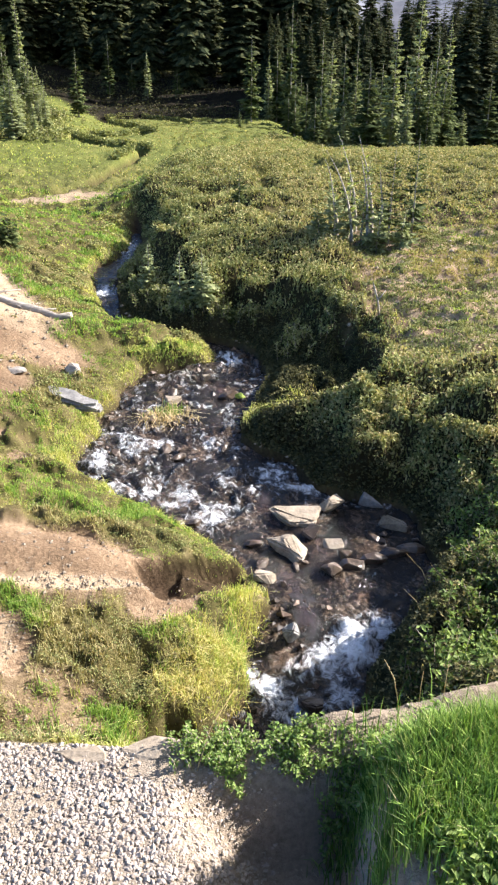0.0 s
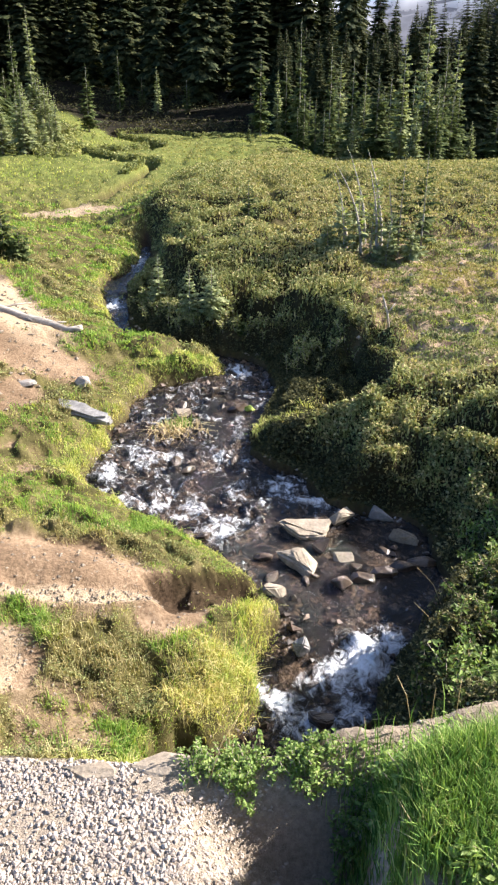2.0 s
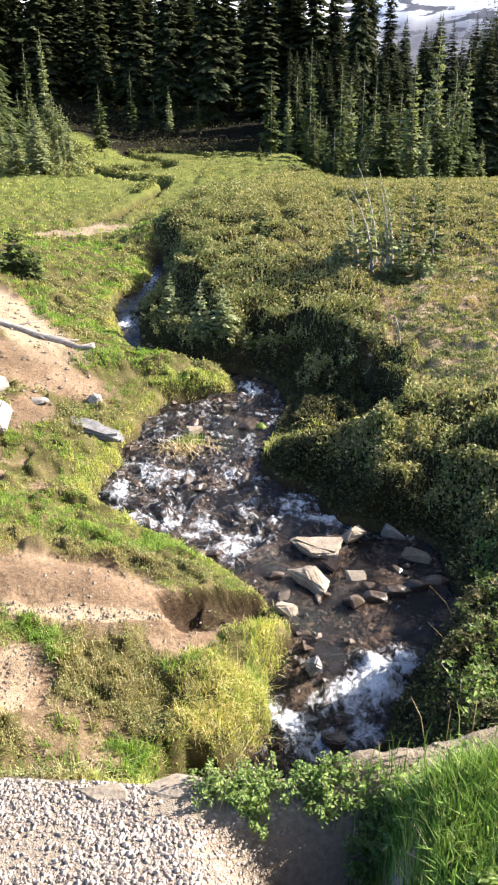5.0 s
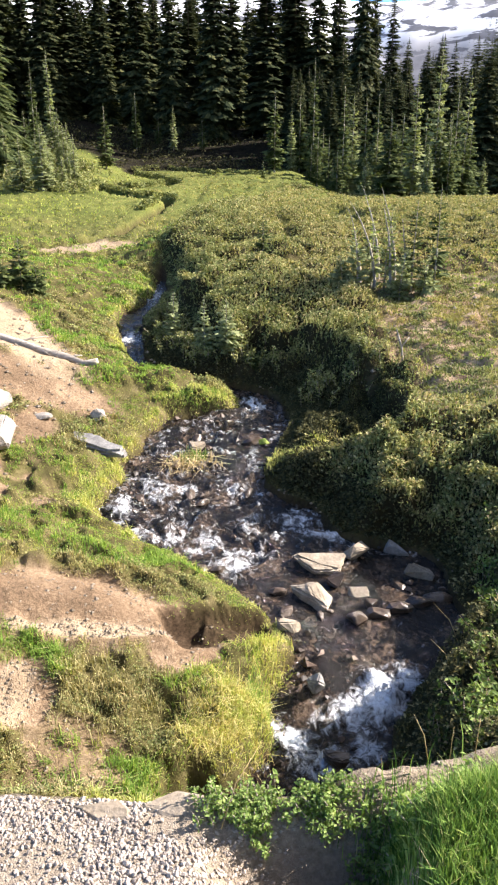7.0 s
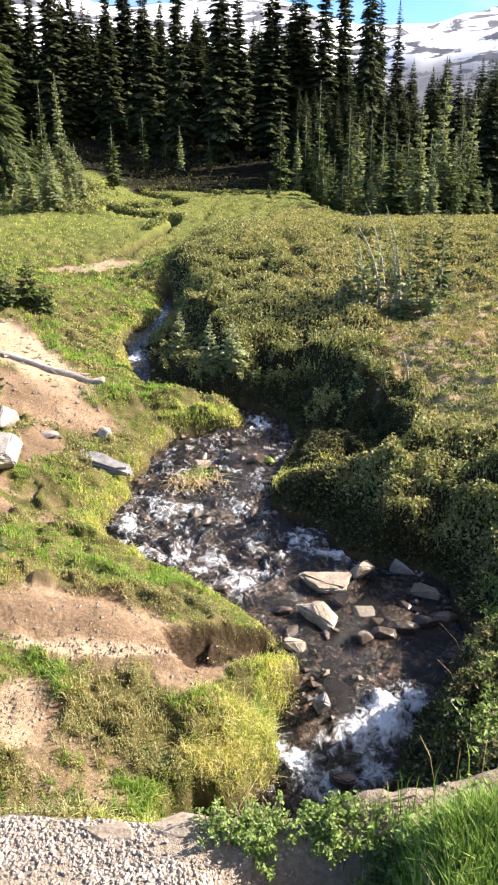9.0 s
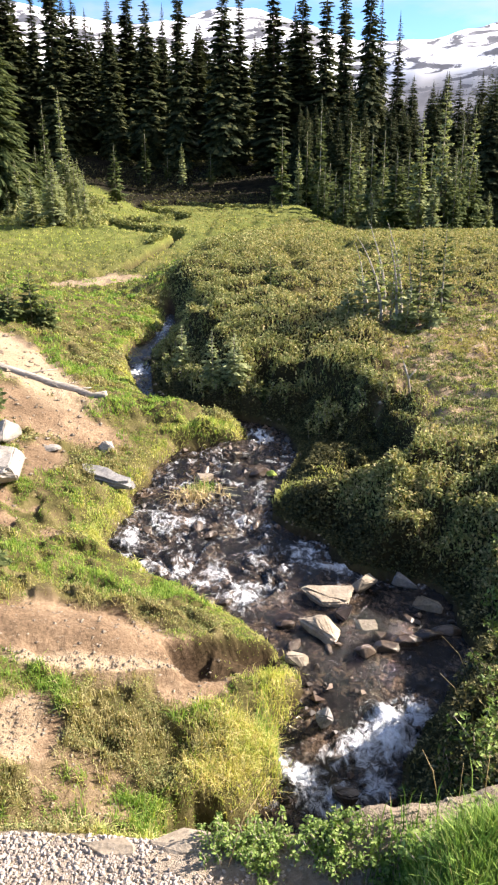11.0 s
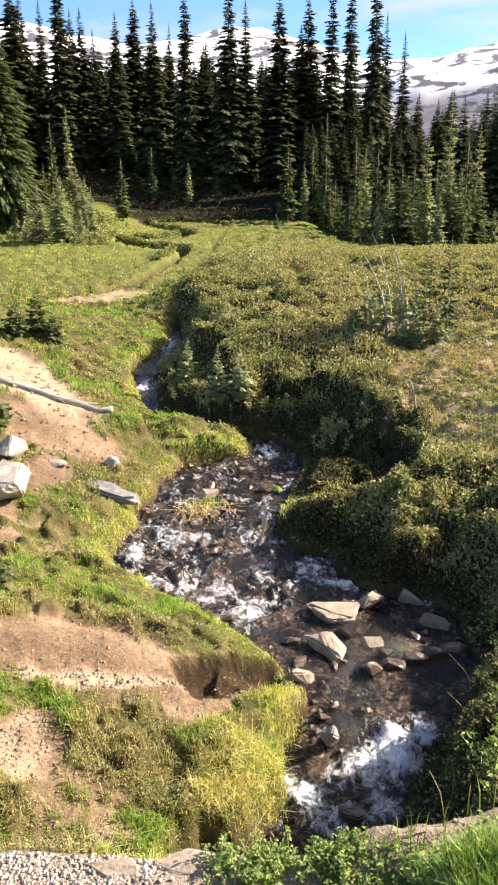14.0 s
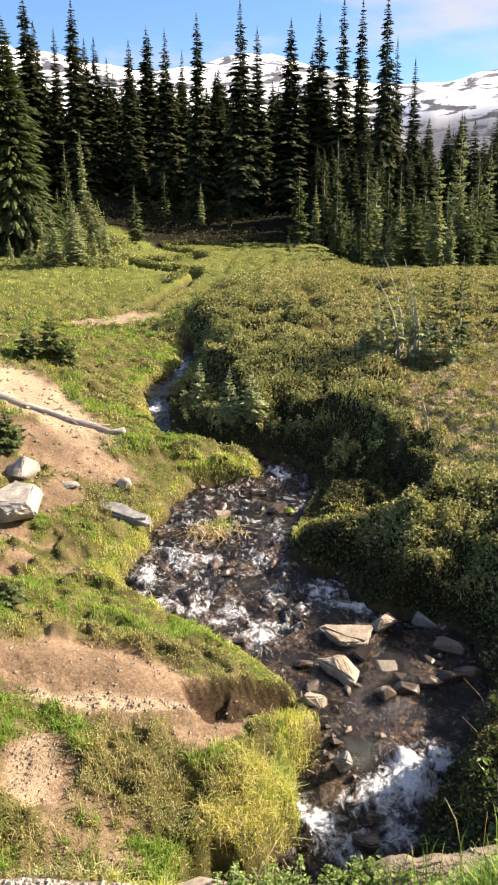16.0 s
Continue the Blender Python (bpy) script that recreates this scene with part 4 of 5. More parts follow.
        l, r = float(np.interp(y, LEFT_Y, LEFT_X)), float(np.interp(y, RIGHT_Y, RIGHT_X))
        u = rnd.random()
        if 3.5 < y < 4.2 and .2 < u < .8 and rnd.random() < .6:
            continue
        x, s = l + (r - l) * u, rnd.uniform(.35, 1.25) * (.8 if 3 < y < 4 else 1)
        ob = copy_thing(kinds[made % 5], Matrix())
        ob.matrix_basis = pose(x, y, w(y) - .02 * s + rnd.uniform(-.025, .006), rnd.uniform(-20, 20), rnd.uniform(-20, 20), rnd.uniform(0, 360)) @ Matrix.Diagonal((s, s, s, 1))
        made += 1


stones()


def tube(bm, pts, radii, sides=8):
    rings = []
    for i, p in enumerate(pts):
        t = (Vector(pts[min(i + 1, len(pts) - 1)]) - Vector(pts[max(i - 1, 0)])).normalized()
        a = t.orthogonal().normalized()
        b = t.cross(a)
        rings.append([bm.verts.new(Vector(p) + (a * math.cos(q * 2 * math.pi / sides) + b * math.sin(q * 2 * math.pi / sides)) * radii[i] * (1 + .15 * math.sin(3 * q + i))) for q in range(sides)])
    for r0, r1 in zip(rings, rings[1:]):
        for q in range(sides):
            bm.faces.new((r0[q], r0[(q + 1) % sides], r1[(q + 1) % sides], r1[q]))
    bm.faces.new(rings[0][::-1])
    bm.faces.new(rings[-1])


def finish(bm, name, mat):
    me = bpy.data.meshes.new(name)
    bm.to_mesh(me)
    bm.free()
    me.materials.append(mat)
    me.shade_smooth()
    return me


LOG_A, LOG_B = (-2.95, 7.05), (-1.22, 6.44)


def log():
    ob = thing("fallen_log", -1.9, 6.4, "bleached fallen log with broken limbs across bare earth", "log", z=0)
    bm = bmesh.new()
    pts, rad = [], []
    for i in range(15):
        t = i / 14
        x, y = LOG_A[0] + (LOG_B[0] - LOG_A[0]) * t, LOG_A[1] + (LOG_B[1] - LOG_A[1]) * t + .008 * math.sin(6 * t)
        pts.append((x + 1.9, y - 6.4, float(ground_z(x, y)) + .012 + .012 * math.sin(9 * t)))
        rad.append(.062 * (1 - .55 * t))
    tube(bm, pts, rad)
    part("trunk", finish(bm, "trunk", PALE_BARK), ob)
    for i, (a, up, ln) in enumerate([(60, .5, .12), (-50, .3, .12), (35, .15, .28), (-60, .15, .14), (20, .4, .10)]):
        bm = bmesh.new()
        p = Vector(pts[4 + 2 * i])
        d = Vector((math.cos(radians(a)), math.sin(radians(a)), up)).normalized()
        tube(bm, [p, p + d * ln * .5, p + d * ln + Vector((.02, 0, -.02))], [.014, .010, .004], 6)
        part("limb", finish(bm, "limb", PALE_BARK), ob)


log()

# ---- ground cover --------------------------------------------------------
def strewn(n, r0, r1, seed, half=25.0):
    """Places in a sector fitted to the camera's view, thinning out with the distance from it."""
    rnd = np.random.RandomState(seed)
    r = np.exp(rnd.uniform(math.log(r0), math.log(r1), n))
    a = np.radians(rnd.uniform(-half, half, n))
    return r * np.sin(a), r * np.cos(a), r, rnd


def blades(name, label, mat, x, y, z, h, w, rnd, lean=.5, kind="stuff", parent=None):
    """Bent, tapering blades, two segments each, in one mesh."""
    n = len(x)
    a = rnd.uniform(0, 2 * math.pi, n)
    d = np.stack([np.cos(a), np.sin(a), 0 * a], 1)
    face = a + math.pi / 2 + rnd.normal(0, .5, n)
    s = np.stack([np.cos(face), np.sin(face), 0 * a], 1) * (w / 2)[:, None]
    up = np.array([0, 0, 1.0])
    le = (lean * np.abs(rnd.normal(.6, .5, n)))[:, None]
    base = np.stack([x, y, z - .006], 1)
    H = h[:, None]
    mid = base + up * H * .62 + d * H * le * .30
    tip = base + up * H * (1 - .30 * np.minimum(le, 1.5) ** 1.5) + d * H * le
    v = np.stack([base - s, base + s, mid - s * .75, mid + s * .75, tip], 1).reshape(-1, 3)
    o = (np.arange(n) * 5)[:, None, None]
    f = (np.array([[0, 1, 3], [0, 3, 2], [2, 3, 4]])[None] + o).reshape(-1, 3)
    me = mesh_fast(name, v, f, mat)
    if parent:
        return tagged(part(name, me, parent, label), kind="stuff")
    return tagged(new(name, me), label, "grass", kind=kind)


def leaflets(name, label, mat, x, y, z, size, rnd, long=1.8, flat=.42, category="heather", parent=None):
    """Small folded leaves turned every way, in one mesh."""
    n = len(x)
    a = rnd.uniform(0, 2 * math.pi, n)
    e = rnd.normal(.35, flat, n)
    d = np.stack([np.cos(a) * np.cos(e), np.sin(a) * np.cos(e), np.sin(e)], 1)
    s = np.cross(d, rnd.normal(0, 1, (n, 3)) * .5 + np.array([0, 0, 1.0]))
    s /= np.linalg.norm(s, axis=1)[:, None] + 1e-9
    u = np.cross(s, d)
    c = np.stack([x, y, z], 1)
    S = size[:, None]
    v = np.stack([c - d * S * long / 2, c + s * S / 2 + u * S * .15, c + d * S * long / 2, c - s * S / 2 + u * S * .15], 1).reshape(-1, 3)
    o = (np.arange(n) * 4)[:, None, None]
    f = (np.array([[0, 1, 2], [0, 2, 3]])[None] + o).reshape(-1, 3)
    me = mesh_fast(name, v, f, mat)
    if parent:
        return tagged(part(name, me, parent, label), kind="stuff")
    return tagged(new(name, me), label, category, kind="stuff")


def bare(x, y):
    dirt, pale, path, wet_shade, far = zones(x, y)
    return np.maximum.reduce([dirt, pale, path, wet_shade])


def cover():
    # mixed cover of the gentle bank: tufts of several kinds over a short mat, soil between them
    cx, cy, cr, rnd = strewn(34000, 1.6, 16, 1)
    x2, y2 = rnd.uniform(-1.9, .4, 16000), np.exp(rnd.uniform(math.log(2.4), math.log(11), 16000))
    d2 = shore(x2, y2)[0]
    rim = (d2 > 0) & (d2 < .30)
    cx, cy = np.concatenate([cx, x2[rim]]), np.concatenate([cy, y2[rim]])
    cr = np.hypot(cx, cy)
    dl = shore(cx, cy)[0]
    open_ = ramp(fbm(cx, cy, .20, 71), .36, .52)
    keep = (dl > .0) & (cy < 14) & (cy > trail_edge(cx) + .05) & (rnd.rand(len(cx)) < (1 - bare(cx, cy)) ** 1.5 * (.34 + .66 * open_) * (1 - blob(cx, cy, -.12, 2.44, .24, .17, 0)))
    cx, cy, cr, dl = cx[keep], cy[keep], cr[keep], dl[keep]
    m = len(cx)
    kind = fbm(cx, cy, .30, 78) + .05 * rnd.normal(0, 1, m)
    big = ramp(fbm(cx, cy, .22, 72), .35, .68)
    near = ramp(-cy, -3.1, -2.8)
    by_water = ramp(-dl, -.26, -.03) + .5 * blob(cx, cy, -.05, 3.1, .25, .35, 0) + .4 * ramp(cy, 4.2, 4.4) * ramp(-cy, -5.4, -5.0) * ramp(-dl, -.5, -.2) > rnd.rand(m) * 1.1
    scrub = ~by_water & (kind < .40 + .09 * near)
    lush = ~by_water & ~scrub & (kind > .46 + .06 * near)
    straw = ~by_water & ~scrub & ~lush & (rnd.rand(m) < .35)
    olive = ~by_water & ~scrub & ~lush & ~straw
    size = (.014 + .030 * rnd.rand(m)) * (.6 + .16 * cr)
    tall = (.022 + .042 * rnd.rand(m)) * (.45 + .9 * big) * (1 + .35 * near)

    def tufts(pick, k):
        c = np.nonzero(pick)[0]
        a, q = rnd.uniform(0, 2 * math.pi, (len(c), k)), rnd.rand(len(c), k) ** .6
        x, y = cx[c][:, None] + np.cos(a) * q * size[c][:, None] * 1.2, cy[c][:, None] + np.sin(a) * q * size[c][:, None]
        h = tall[c][:, None] * (1.1 - .5 * q) * rnd.uniform(.45, 1.15, q.shape)
        x, y, h = x.ravel(), y.ravel(), h.ravel()
        ok = shore(x, y)[0] > -.04
        return x[ok], y[ok], h[ok], np.hypot(x, y)[ok]
    for name, label, mat, pick, k in (("meadow_grass", "short bright green grass on the stream bank", GRASS, olive, .8), ("lush_grass", "patches of fresh green grass on the stream bank", LUSH, lush, 1.0),
                                      ("mossy_grass", "yellow-green mossy grass along the water", MOSS, by_water, .75), ("dry_grass", "dry olive and straw blades on the stream bank", DRY, straw, 1.1)):
        x, y, h, r = tufts(pick, 18)
        blades(name, label, mat, x, y, ground_z(x, y), h * k, np.maximum(.0034, .0010 * r), rnd, 1.0)
    x, y, h, r = tufts(scrub, 16)
    half = rnd.rand(len(x)) < .5
    leaflets("low_herbs", "low olive herbs on the stream bank", HEATHER, x[half], y[half], ground_z(x[half], y[half]) + .9 * h[half], np.maximum(.005, .0018 * r[half]), rnd)
    half = ~half
    blades("low_scrub", "low olive scrub on the stream bank", HEATHER_DRY, x[half], y[half], ground_z(x[half], y[half]), h[half], np.maximum(.004, .0012 * r[half]), rnd, .8)
    x, y, r, rnd = strewn(170000, 1.6, 16, 51)
    dl = shore(x, y)[0]
    keep = (dl > 0) & (y < 14) & (y > trail_edge(x) + .03) & (rnd.rand(len(x)) < (1 - bare(x, y)) * ramp(fbm(x, y, .12, 52), .34, .54) * (1 - blob(x, y, -.12, 2.44, .24, .17, 0)))
    x, y, r = x[keep], y[keep], r[keep]
    fresh = fbm(x, y, .30, 78) + .06 * rnd.normal(0, 1, len(x)) > .46
    for name, label, mat, pick in (("short_turf", "short green mat of turf on the stream bank", GRASS, fresh), ("olive_turf", "short olive mat of turf on the stream bank", DRY, ~fresh)):
        blades(name, label, mat, x[pick], y[pick], ground_z(x[pick], y[pick]), .008 + .016 * rnd.rand(pick.sum()), np.maximum(.003, .0010 * r[pick]), rnd, 1.2)
    # heather over the sunny bank and the rise beyond, thickest on the steep face
    x, y, r, rnd = strewn(620000, 2.0, 26, 2)
    x2, y2 = rnd.uniform(-1.5, 1.9, 260000), np.exp(rnd.uniform(math.log(2.4), math.log(11), 260000))
    x2[:90000], y2[:90000] = rnd.uniform(-.2, 1.6, 90000), rnd.uniform(3.9, 6.6, 90000)
    d2 = shore(x2, y2)[1]
    face = (d2 > -.03) & (d2 < .75) & (y2 > 2.3)
    x, y = np.concatenate([x, x2[face]]), np.concatenate([y, y2[face]])
    r = np.hypot(x, y)
    dl, dr = shore(x, y)
    lump = heather_lumps(x, y)
    right = (dr > -.03) & (y < 14) | (y >= 12.5) & (x > -1.5 + .26 * np.maximum(y - 14.2, 0) + .5 * (fbm(x, y, .8, 38) - .5)) & (y < 26)
    earth = bare(x, y)
    thick = ramp(lump, .16 + .26 * ramp(y, 7, 9), .42 + .14 * ramp(y, 7, 9)) * (1 - .7 * dry_plain(x, y)) * (1 - earth)
    keep = right & (y > trail_edge(x) + .25) & (rnd.rand(len(x)) < (1 - .5 * ramp(-y, -6.2, -5.2)) * (.10 - .06 * ramp(y, 7, 9) + .90 * thick) * (1 - .96 * dry_plain(x, y))) & (earth < .7)
    x, y, r, lump, dr = x[keep], y[keep], r[keep], lump[keep], dr[keep]
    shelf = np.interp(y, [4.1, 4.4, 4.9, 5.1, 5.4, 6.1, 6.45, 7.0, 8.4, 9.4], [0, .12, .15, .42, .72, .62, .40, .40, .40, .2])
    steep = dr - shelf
    tall = (.015 + .12 * lump) * np.interp(steep, [0, .05, .25, .45, 1.5, 3], [.2, .4, .6, 1.0, .8, .6]) * (1 - .35 * ramp(y, 7, 9))
    out = rnd.rand(len(x)) ** .7
    z = ground_z(x, y) + tall * out
    x = x - .05 * out * ramp(-dr, -.6, -.3) * ramp(dr, .05, .2)
    size = np.maximum(.007, .0019 * np.minimum(r, 9) * (np.maximum(r, 9) / 9) ** .5) * rnd.uniform(.6, 1.3, len(x)) * (1 + .6 * ramp(-y, -6.2, -5.2))
    dry = rnd.rand(len(x)) < .15 + .4 * ramp(dr, .8, 2.2) + .22 * ramp(-y, -5.6, -5.0) * ramp(fbm(x, y, .3, 39), .4, .6)
    sprig = rnd.rand(len(x)) < .32
    base = ground_z(x, y)
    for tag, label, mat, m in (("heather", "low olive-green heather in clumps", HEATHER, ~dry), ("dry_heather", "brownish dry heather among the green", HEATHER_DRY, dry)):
        # leaves low on the shaded bank take the darkened heather colour
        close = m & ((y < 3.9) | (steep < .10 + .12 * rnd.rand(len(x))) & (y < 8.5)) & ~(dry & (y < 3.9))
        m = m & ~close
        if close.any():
            leaflets("shaded_bank_heather", "heather on the stream bank, leaves darkened for the bank's shade", HEATHER_SHADED, x[close], y[close], z[close], size[close], rnd)
        k = m & ~sprig
        leaflets(tag, label, mat, x[k], y[k], z[k], size[k], rnd)
        k = m & sprig
        blades(tag + "_sprigs", label, mat, x[k], y[k], base[k] + .35 * tall[k] * out[k], (.02 + .38 * tall[k]) * rnd.uniform(.6, 1.3, k.sum()), .8 * size[k], rnd, 1.0)
    # thin turf between the heather
    x, y, r, rnd = strewn(190000, 3.0, 26, 3)
    dl, dr = shore(x, y)
    keep = (dr > .35) & (y < 26) & (rnd.rand(len(x)) < (1 - .85 * bare(x, y)) * (1 - .85 * dry_plain(x, y)))
    x, y, r = x[keep], y[keep], r[keep]
    green = blob(x, y, 3.0, 8.7, .9, .8, 15) + .5 * blob(x, y, 1.75, 5.8, .2, .12, 0) > rnd.rand(len(x)) * 1.3
    for name, label, mat, m in (("dry_turf", "thin dry turf between heather clumps", DRY, ~green & (y * 97 % 1 > .5)), ("rise_turf", "short olive turf between heather clumps", FIELD, ~green & ~(y * 97 % 1 > .5)), ("green_turf", "fresh green turf patch among the heather", LUSH, green)):
        blades(name, label, mat, x[m], y[m], ground_z(x[m], y[m]), .012 + .03 * rnd.rand(m.sum()), np.maximum(.004, .0013 * r[m]), rnd, 1.0)
    # short tufts standing apart on the dry soil of the rise
    rnd = np.random.RandomState(7)
    cx, cy = rnd.uniform(.9, 3.4, 4200), rnd.uniform(5.0, 9.2, 4200)
    ok = (rnd.rand(4200) < dry_plain(cx, cy)) & (shore(cx, cy)[1] > .5)
    cx, cy = cx[ok], cy[ok]
    size = rnd.uniform(.022, .065, len(cx))
    k = 26
    a, q = rnd.uniform(0, 6.28, (len(cx), k)), rnd.rand(len(cx), k) ** .6
    x, y = (cx[:, None] + np.cos(a) * q * size[:, None] * 1.5).ravel(), (cy[:, None] + np.sin(a) * q * size[:, None]).ravel()
    h = (size[:, None] * (.9 - .5 * q) * rnd.uniform(.5, 1.2, q.shape)).ravel()
    hue = np.repeat(fbm(cx, cy, .8, 79) + rnd.normal(0, .12, len(cx)), k)
    for name, label, mat, m in (("dry_tufts", "straw tufts standing apart on dry pinkish soil", DRY, hue < .46), ("olive_tufts", "olive tufts standing apart on dry pinkish soil", HEATHER, (hue >= .46) & (hue < .90)), ("green_tufts", "fresh green tufts standing apart on dry soil", GRASS, hue >= .90)):
        blades(name, label, mat, x[m], y[m], ground_z(x[m], y[m]), h[m], np.full(m.sum(), .0085), rnd, 1.1)
    # the flat meadow up to the woods
    x, y, r, rnd = strewn(80000, 10.5, 62, 4)
    dl, dr = shore(x, y)
    keep = (y > 11.2) & (bare(x, y) < .5) & (shade_litter(x, y) < .4) & (rnd.rand(len(x)) < .4 + .6 * ramp(fbm(x, y, 1.1, 75), .3, .6))
    x, y, r = x[keep], y[keep], r[keep]
    h = .018 + .06 * fbm(x, y, .9, 76) * rnd.rand(len(x))
    lush = rnd.rand(len(x)) < .06 + .45 * ramp(-x - .12 * y, -.5, 2)
    pale = ~lush & (rnd.rand(len(x)) < .75 * ramp(-np.abs(x + 2.2 - .04 * (y - 16)), -2.6, -.8) * ramp(y, 12.5, 15))
    for name, label, mat, m in (("straw_turf", "golden dry turf along the brook", DRY, pale), ("meadow_turf", "flat yellow-green alpine meadow turf", FIELD, ~lush & ~pale), ("far_meadow_grass", "green grass of the far meadow", GRASS, lush)):
        blades(name, label, mat, x[m], y[m], ground_z(x[m], y[m]), h[m], np.maximum(.012, .0013 * r[m]), rnd, .9)

    # undergrowth on the floor of the woods, its colour darkened for the firs' shade
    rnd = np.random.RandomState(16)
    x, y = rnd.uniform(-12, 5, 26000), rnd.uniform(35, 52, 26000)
    keep = (shade_litter(x, y) > .5) & (rnd.rand(len(x)) < ramp(fbm(x, y, 1.6, 17), .3, .6))
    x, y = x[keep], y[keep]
    leaflets("undergrowth", "low undergrowth on the floor of the woods, darkened for its shade", HEATHER_SHADED, x, y, ground_z(x, y) + .22 * rnd.rand(len(x)), rnd.uniform(.04, .08, len(x)), rnd, category="undergrowth")
    # heather overhanging the brook's edges
    rnd = np.random.RandomState(6)
    px, py = [], []
    for (ax, ay), (bx, by) in zip(MEANDER[4:], MEANDER[5:]):
        k = int(420 * math.hypot(bx - ax, by - ay))
        t, off = rnd.rand(k), rnd.uniform(.22, .42, k) * (1 if (ax - bx) > 0 else -1)
        d = math.hypot(bx - ax, by - ay)
        px.append(ax + (bx - ax) * t + off * (by - ay) / d), py.append(ay + (by - ay) * t - off * (bx - ax) / d)
    x, y = np.concatenate(px), np.concatenate(py)
    keep = meander_gap(x, y) > .20
    x, y = x[keep], y[keep]
    leaflets("brookside_heather", "olive heather overhanging the winding brook", HEATHER, x, y, ground_z(x, y) + .12 * rnd.rand(len(x)), rnd.uniform(.03, .055, len(x)), rnd)


cover()


# ---- plants at the trail -------------------------------------------------
def tuft(name, label, mat, x, y, rx, ry, n, h0, h1, w, seed, lean=.7, category="grass", group="", lift=0.0, part_name="foliage"):
    ob = thing(name, x, y, label, category, group)
    rnd = np.random.RandomState(seed)
    px, py = rnd.normal(0, rx / 2, n), rnd.normal(0, ry / 2, n)
    z = ground_z(x + px, y + py) - ob.matrix_basis.translation.z
    blades(part_name, "", mat, px, py, z + lift, rnd.uniform(h0, h1, n), np.full(n, w) * rnd.uniform(.6, 1.2, n), rnd, lean, parent=ob)
    return ob


def leafy_plant(name, label, mat, x, y, rx, ry, h, stems, seed, leaf=.03, category="plant", group=""):
    """Several upright stems, each with leaves all along it."""
    ob = thing(name, x, y, label, category, group)
    z0 = ob.matrix_basis.translation.z
    rnd = np.random.RandomState(seed)
    lx, ly, lz, ls = [], [], [], []
    bm = bmesh.new()
    for _ in range(stems):
        bx, by = rnd.normal(0, rx / 2), rnd.normal(0, ry / 2)
        bz = float(ground_z(x + bx, y + by)) - z0
        hh = h * rnd.uniform(.55, 1.1)
        ox, oy = rnd.normal(0, .25 * h), rnd.normal(0, .25 * h)
        tube(bm, [(bx, by, bz - .01), (bx + ox * .4, by + oy * .4, bz + hh * .6), (bx + ox, by + oy, bz + hh)], [.0028, .002, .001], 4)
        for k in range(26):
            t = rnd.uniform(.25, 1.05)
            lx.append(bx + ox * t * t + rnd.normal(0, leaf * .7)), ly.append(by + oy * t * t + rnd.normal(0, leaf * .7)), lz.append(bz + hh * t)
            ls.append(leaf * rnd.uniform(.45, .9))
    tagged(part("brushwood", finish(bm, "brushwood", TWIG), ob), kind="stuff")
    leaflets("foliage", "", mat, np.array(lx), np.array(ly), np.array(lz), np.array(ls), rnd, 1.9, .45, parent=ob)
    return ob


